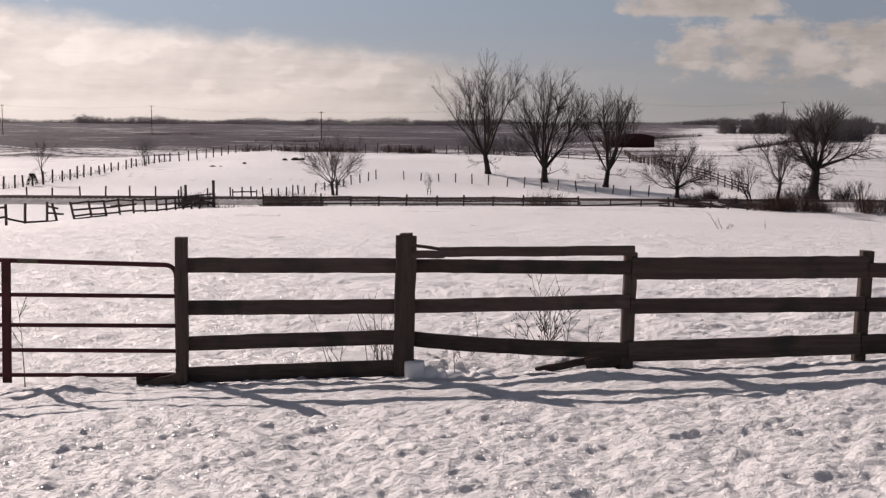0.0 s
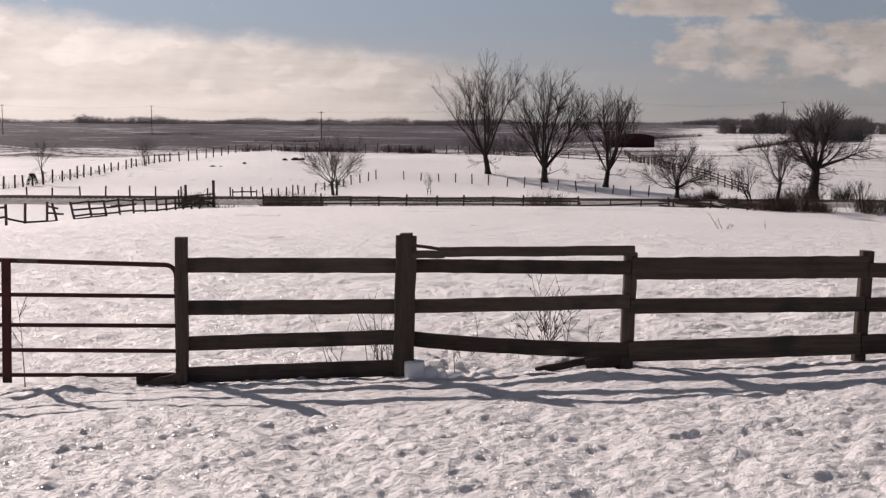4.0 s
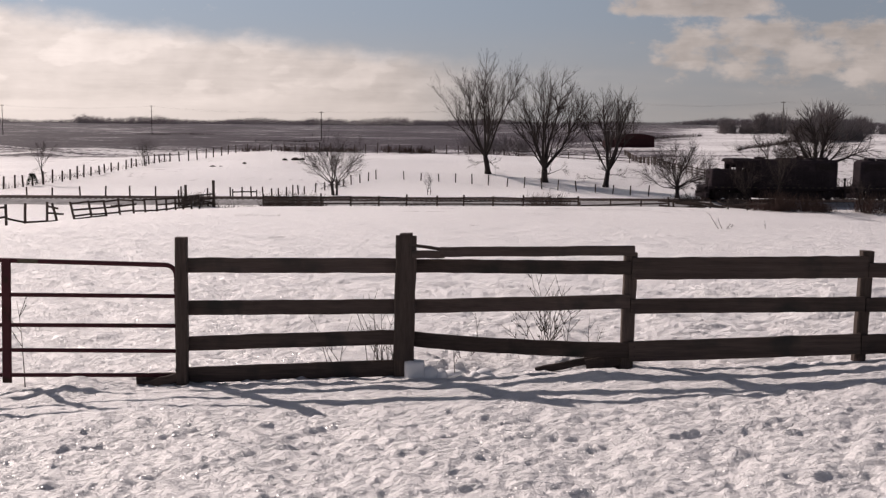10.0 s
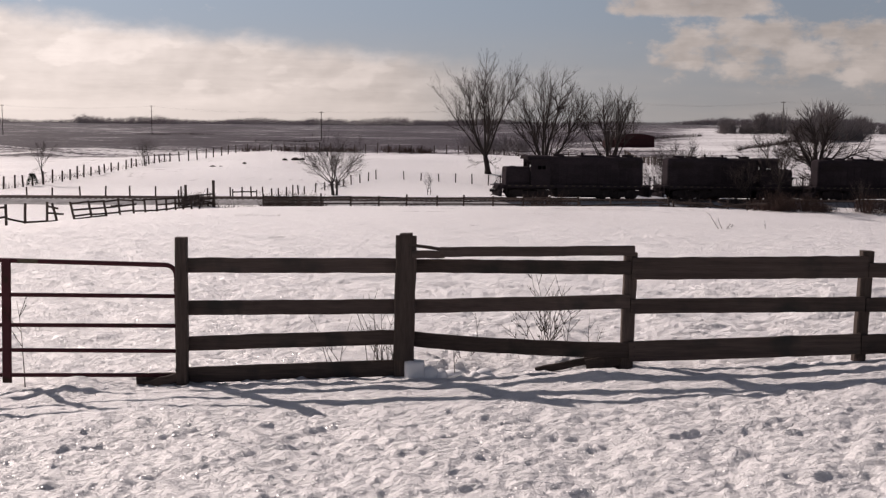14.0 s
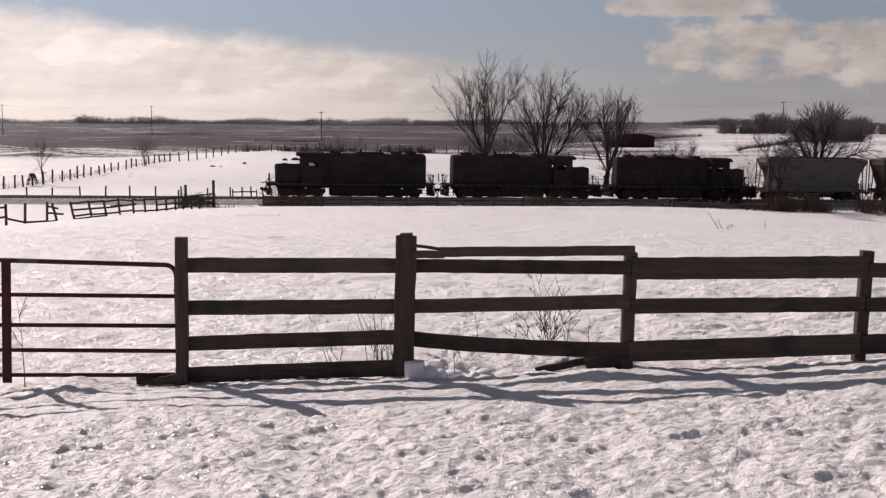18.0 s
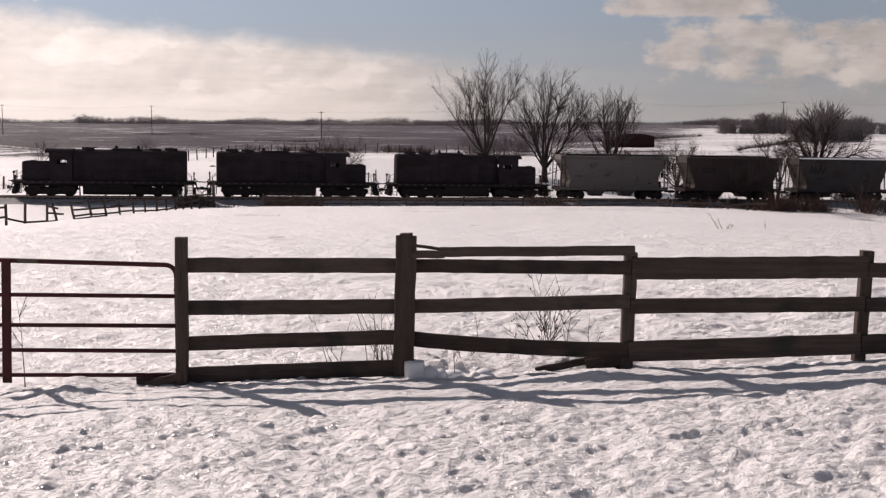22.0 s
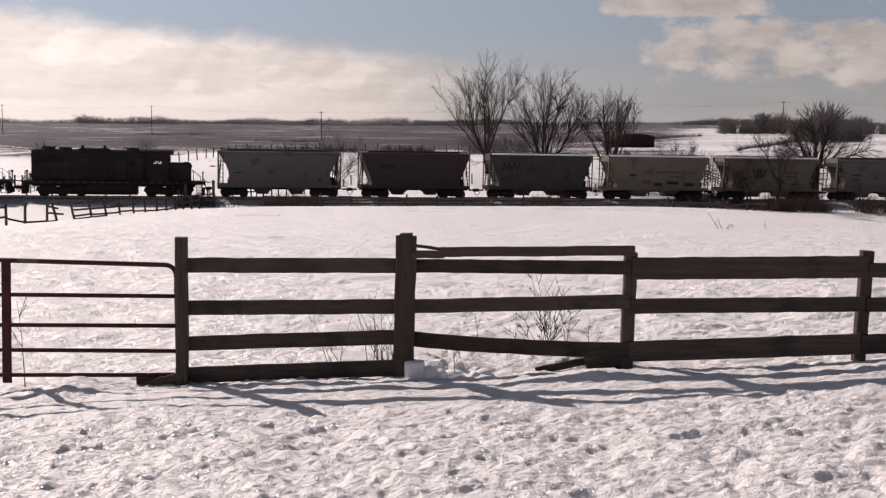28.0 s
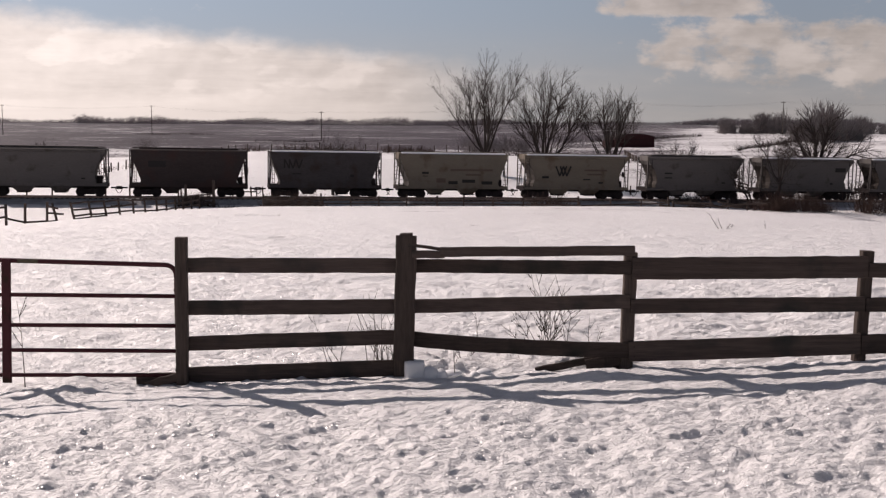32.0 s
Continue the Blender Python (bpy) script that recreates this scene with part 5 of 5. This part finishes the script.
# ---- how the train and the clouds go ----
def run(t):
    """Metres that the train has gone past its place at 20 s."""
    u = t - 20
    return 6.15 * (u - 0.000369 * u * u - 0.0001623 * u ** 3)


def motions():
    c = math.cos(radians(TRACK_TURN))
    for car, behind, forward in CARS:
        rows = []
        for k in range(33):
            x = -14.23 - (run(k) - behind) * c
            grade = 0.83 if abs(x) < 80 else 0.0
            rows.append((k, pose(x, track_y(x), float(rail_z(x))) @ pose(0, 0, 0, 0, 0, TRACK_TURN) @ pose(0, 0, 0, 0, grade, 0) @ pose(0, 0, 0, 0, 0, 0 if forward else 180)))
        walk(car, rows)
    for wheel, radius, way in spinning:
        at = wheel.location.copy()
        walk(wheel, [(k / 10, Matrix.Translation(at) @ Matrix.Rotation(-way * run(k / 10) / radius, 4, "Y")) for k in range(321)])
    walk(clouds, [(0, pose(0, 4500, 0)), (16, pose(-35, 4500, 0)), (32, pose(-70, 4500, 0))])


# ---- barn, poles and wires ----
def barn():
    """A long low barn with its arched gable end towards the railway."""
    x0, y0 = 72.8, 424.0
    b = thing("barn", pose(x0, y0, stand(x0, y0)), "long low red barn with an arched roof in the snow", "barn")
    arc = [(7.4 * math.cos(radians(a)), 3.6 + 1.7 * math.sin(radians(a))) for a in range(0, 181, 15)]
    part("wall", Solid().prism([(7.4, -0.8)] + arc + [(-7.4, -0.8)], "y", -5, 9), BARN_RED, b)
    over = [(1.03 * x, z + 0.16) for x, z in arc]
    part("roof", Solid().prism(over + [(x, z + 0.01) for x, z in reversed(arc)], "y", -5.4, 9.4), ROOF, b)
    part("lean_to", Solid().prism([(-10.6, -0.8), (-10.6, 2.4), (-7.42, 3.3), (-7.42, -0.8)], "y", -3, 7), BARN_RED, b)
    for x in (-3.4, 0.0, 3.4):
        part("door", Solid().box((x, -5.04, 1.4), (2.2, 0.08, 3.0)), BARN_RED, b)
    part("door_rail", Solid().box((0, -5.1, 3.1), (9.6, 0.1, 0.14)), IRON, b)
    return b


def power_pole(x, y, high):
    z = stand(x, y)
    p = thing("power_pole", pose(x, y, z), "wooden power pole with a crossarm in the fields", "utility pole", "power poles")
    part("pole", Solid().tube([(0, 0, -1), (0, 0, high)], [0.26, 0.17], 8), POLE_WOOD, p)
    part("crossarm", Solid().beam((-1.3, 0, high - 0.7), (1.3, 0, high - 0.7), 0.16, 0.14, 1, 0), POLE_WOOD, p)
    part("crossarm", Solid().beam((-1.1, 0, high - 4.2), (1.1, 0, high - 4.2), 0.14, 0.14, 1, 0), POLE_WOOD, p)
    for k in (-1.2, -0.5, 0.5, 1.2):
        part("insulator", Solid().tube([(k, 0, high - 0.62), (k, 0, high - 0.36)], 0.09, 6), IRON, p)
    return Vector((x, y, z + high - 0.4))


barn()
tops = [power_pole(-287, 718, 20), power_pole(-200, 756, 20.5), power_pole(-66.5, 600, 15.5), power_pole(96.5, 560, 19.5), power_pole(189, 615, 19.5), power_pole(420, 640, 19)]
for a, b in zip(tops, tops[1:]):
    for o in (-0.3, 0.25):
        mid = [a.lerp(b, k / 10) - Vector((0, 0, -o + 7.0 * (k / 10) * (1 - k / 10))) for k in range(11)]
        tagged(new("power_line", Solid().tube(mid, 0.013, 4).mesh("power_line", IRON)), "thin sagging power line between wooden poles", "cable")


# ---- weeds and stalks at the near fence ----
def weed(label, x, y, high, stems, seed, lean=0.15, shoots=4, leaves=0, thick=0.0045, tilt=0.0):
    rng = random.Random(seed)
    w = thing("dead_weed", pose(x, y, stand(x, y)), label, "weed")
    for _ in range(stems):
        d = Vector((rng.gauss(0, lean) + tilt, rng.gauss(0, lean * 0.6), 1)).normalized()
        h = high * rng.uniform(0.55, 1.0)
        p = Vector((rng.gauss(0, 0.07), rng.gauss(0, 0.06), -0.05))
        pts = [p]
        for k in range(6):
            d = (d + Vector((rng.gauss(0, 0.06), rng.gauss(0, 0.05), 0.01))).normalized()
            pts.append(pts[-1] + d * h / 6)
        s = Solid().tube(pts, [thick * (1.2 - 0.14 * k) for k in range(7)], 5)
        for _ in range(shoots):
            j = rng.randrange(2, 6)
            q = pts[j]
            e = (d + Vector((rng.choice((-1, 1)) * rng.uniform(0.4, 0.9), rng.gauss(0, 0.3), rng.uniform(0, 0.4)))).normalized()
            tip = q + e * h * rng.uniform(0.12, 0.3)
            s.tube([q, q.lerp(tip, 0.5) + Vector((0, 0, -0.01)), tip], [thick * 0.7, thick * 0.55, thick * 0.35], 4)
            for _ in range(leaves):
                c = q.lerp(tip, rng.uniform(0.4, 1))
                a, b = Vector((rng.gauss(0, 1), rng.gauss(0, 1), rng.gauss(0, 1))).normalized() * rng.uniform(0.007, 0.014), Vector((0, 0, rng.uniform(0.01, 0.026)))
                n = len(s.v)
                s.v += [tuple(c + a * 0.2), tuple(c + a - b * 0.5), tuple(c - b), tuple(c - a - b * 0.5)]
                s.f += [(n, n + 1, n + 2), (n, n + 2, n + 3)]
        part("stem", s, STRAW, w)
    return w


weed("leafless weed with curled dead leaves behind the fence", 1.20, 12.75, 1.0, 11, 1, 0.42, 9, 3)
weed("tall dry stalk beside the fence rails", 1.28, 12.5, 1.4, 3, 2, 0.09, 8, 3)
weed("clump of thin dry stalks by the gate post", -0.72, 12.5, 1.15, 9, 3, 0.22, 3)
weed("clump of thin dry stalks by the gate post", -0.62, 12.35, 0.6, 10, 4, 0.25, 1)
weed("bent dry stalks behind the rails", -1.25, 12.6, 0.7, 4, 5, 0.35, 2)
weed("tall dry seed stalk beside the gate", -4.70, 12.1, 1.42, 1, 6, 0.012, 4, 4, 0.006, 0.04)
weed("thin dry stalk in the snow", 0.06, 11.95, 0.62, 1, 7, 0.03, 4)
weed("thin dry stalk in the snow", 0.42, 13.0, 0.65, 2, 8, 0.12, 3)
weed("low dry weeds at the foot of the fence", 0.25, 12.6, 0.3, 6, 9, 0.5, 2)
weed("curved dry stalks behind the fence", 1.75, 12.7, 0.7, 3, 10, 0.3, 3)
weed("bent dry stalk lying over the open snow", 12.6, 49.5, 1.0, 2, 11, 0.12, 2, 0, 0.014, -0.4)
weed("flattened dry twigs on the open snow", 12.8, 49.4, 0.5, 4, 13, 0.4, 2, 0, 0.010, 1.6)
weed("single dry stalk on the open snow", 14.9, 50.5, 0.5, 1, 12, 0.05, 2, 0, 0.012)


def evergreen(x, y, high, seed):
    rng = random.Random(seed)
    t = thing("evergreen_bush", pose(x, y, stand(x, y)), "small dark evergreen bush by the fence", "bush")
    part("trunk", Solid().tube([(0, 0, -0.1), (0, 0, high * 0.8)], [0.07, 0.02], 6), BARK, t)
    s = Solid()
    for _ in range(700):
        k = rng.random() ** 0.7
        r = high * 0.5 * (1.1 - 0.8 * k) * math.sqrt(rng.random())
        a = rng.uniform(0, 6.28)
        c = Vector((math.cos(a) * r, math.sin(a) * r, high * (0.08 + 0.9 * k)))
        d = Vector((math.cos(a), math.sin(a), 0.5)).normalized() * high * 0.12
        e = Vector((rng.gauss(0, 1), rng.gauss(0, 1), rng.gauss(0, 1))).normalized() * high * 0.03
        n = len(s.v)
        s.v += [tuple(c - e), tuple(c + e), tuple(c + d)]
        s.f.append((n, n + 1, n + 2))
    tagged(part("needles", s, FIR, t), kind="stuff")


evergreen(-48.9, 130.5, 1.5, 4)


def log_pile():
    rng = random.Random(14)
    p = thing("log_pile", pose(0, 0, 0), "tumbled old fence rails and logs on the railway bank", "log pile")
    for i in range(11):
        x, y = rng.uniform(23.5, 31.0), rng.uniform(111.5, 113.0)
        h = rng.uniform(1.2, 2.8)
        z = stand(x, y) + rng.uniform(0.25, 1.0)
        t = rng.uniform(-0.35, 0.35)
        part("log", Solid().tube([(x - h, y - 0.1, max(z - t, stand(x - h, y) + 0.08)), (x, y, z + 0.02), (x + h, y + 0.1, max(z + t, stand(x + h, y) + 0.08))], [0.10, 0.09, 0.07], 7), POST, p)
    for x, top in ((23.2, 1.5), (23.6, 1.15), (25.3, 1.3), (27.4, 1.2), (29.2, 1.3), (31.2, 1.2)):
        y = 112.2
        part("stake", Solid().beam((x, y, stand(x, y) - 0.2), (x + rng.uniform(-0.2, 0.2), y, stand(x, y) + top), 0.17, 0.15, 2, 0.01), POST, p)


log_pile()


def lump(name, label, category, x, y, wide, high, mat, seed, rise=0.0):
    """A rough rounded stone or chunk."""
    rng = random.Random(seed)
    s = Solid()
    rings = []
    for i in range(6):
        v = -0.3 + 1.3 * i / 5
        r = wide * math.sqrt(max(0.02, 1 - max(v, 0) ** 2)) * (0.9 if i == 0 else 1)
        rings.append([(math.cos(k * 0.785) * r * rng.uniform(0.8, 1.15), math.sin(k * 0.785) * r * 0.8 * rng.uniform(0.8, 1.15), high * v) for k in range(8)])
    s.rings(rings)
    ob = new(name, s.mesh(name, mat, True))
    ob.location = (x, y, stand(x, y) + rise)
    return tagged(ob, label, category)


for i, (x, y, w, h) in enumerate(((-32.6, 155.3, 0.5, 0.35), (-31.5, 155.6, 0.35, 0.25), (-24.6, 170.4, 0.4, 0.25), (-23.0, 170.9, 0.7, 0.35), (-21.9, 170.6, 0.5, 0.3), (-29.5, 163.0, 0.3, 0.2))):
    lump("rock", "dark rock poking through the snow on the hill", "rock", x, y, w, h, BARK, 300 + i)
for i, (x, y, w, h) in enumerate(((-0.14, 11.97, 0.10, 0.13), (-0.02, 12.0, 0.09, 0.08), (0.12, 12.05, 0.12, 0.06), (0.47, 12.0, 0.11, 0.07), (0.36, 11.95, 0.06, 0.05))):
    lump("snow_chunk", "crusty chunk of snow at the foot of the fence", "snow", x, y, w, h, SNOW_LUMP, 320 + i)
crumb = random.Random(77)
outline = [(math.copysign(abs(math.cos(radians(22.5 * k + 11))) ** 0.45, math.cos(radians(22.5 * k + 11))), math.copysign(abs(math.sin(radians(22.5 * k + 11))) ** 0.45, math.sin(radians(22.5 * k + 11)))) for k in range(16)]
block = Solid().rings([[(0.112 * w * u + crumb.uniform(-0.007, 0.007), 0.08 * w * v + crumb.uniform(-0.007, 0.007), h + crumb.uniform(-0.008, 0.008)) for u, v in outline] for w, h in ((1.05, -0.16), (1.02, 0.0), (1.0, 0.07), (0.98, 0.14), (0.92, 0.18), (0.6, 0.195))])
tagged(new("snow_block", block.mesh("snow_block", SNOW_LUMP, True)), "squared pale block of packed snow at the post's foot", "snow").matrix_basis = pose(-0.31, 11.98, stand(-0.31, 11.98), 0, 0, 3)
for i, (x, y) in enumerate(((0.05, 12.45), (0.3, 12.55), (0.55, 12.4), (-0.15, 12.5), (0.8, 12.6), (-1.6, 12.5))):
    weed("tuft of dry grass sticking out of the snow", x, y, 0.16, 9, 340 + i, 0.7, 1, 0, 0.003)


motions()
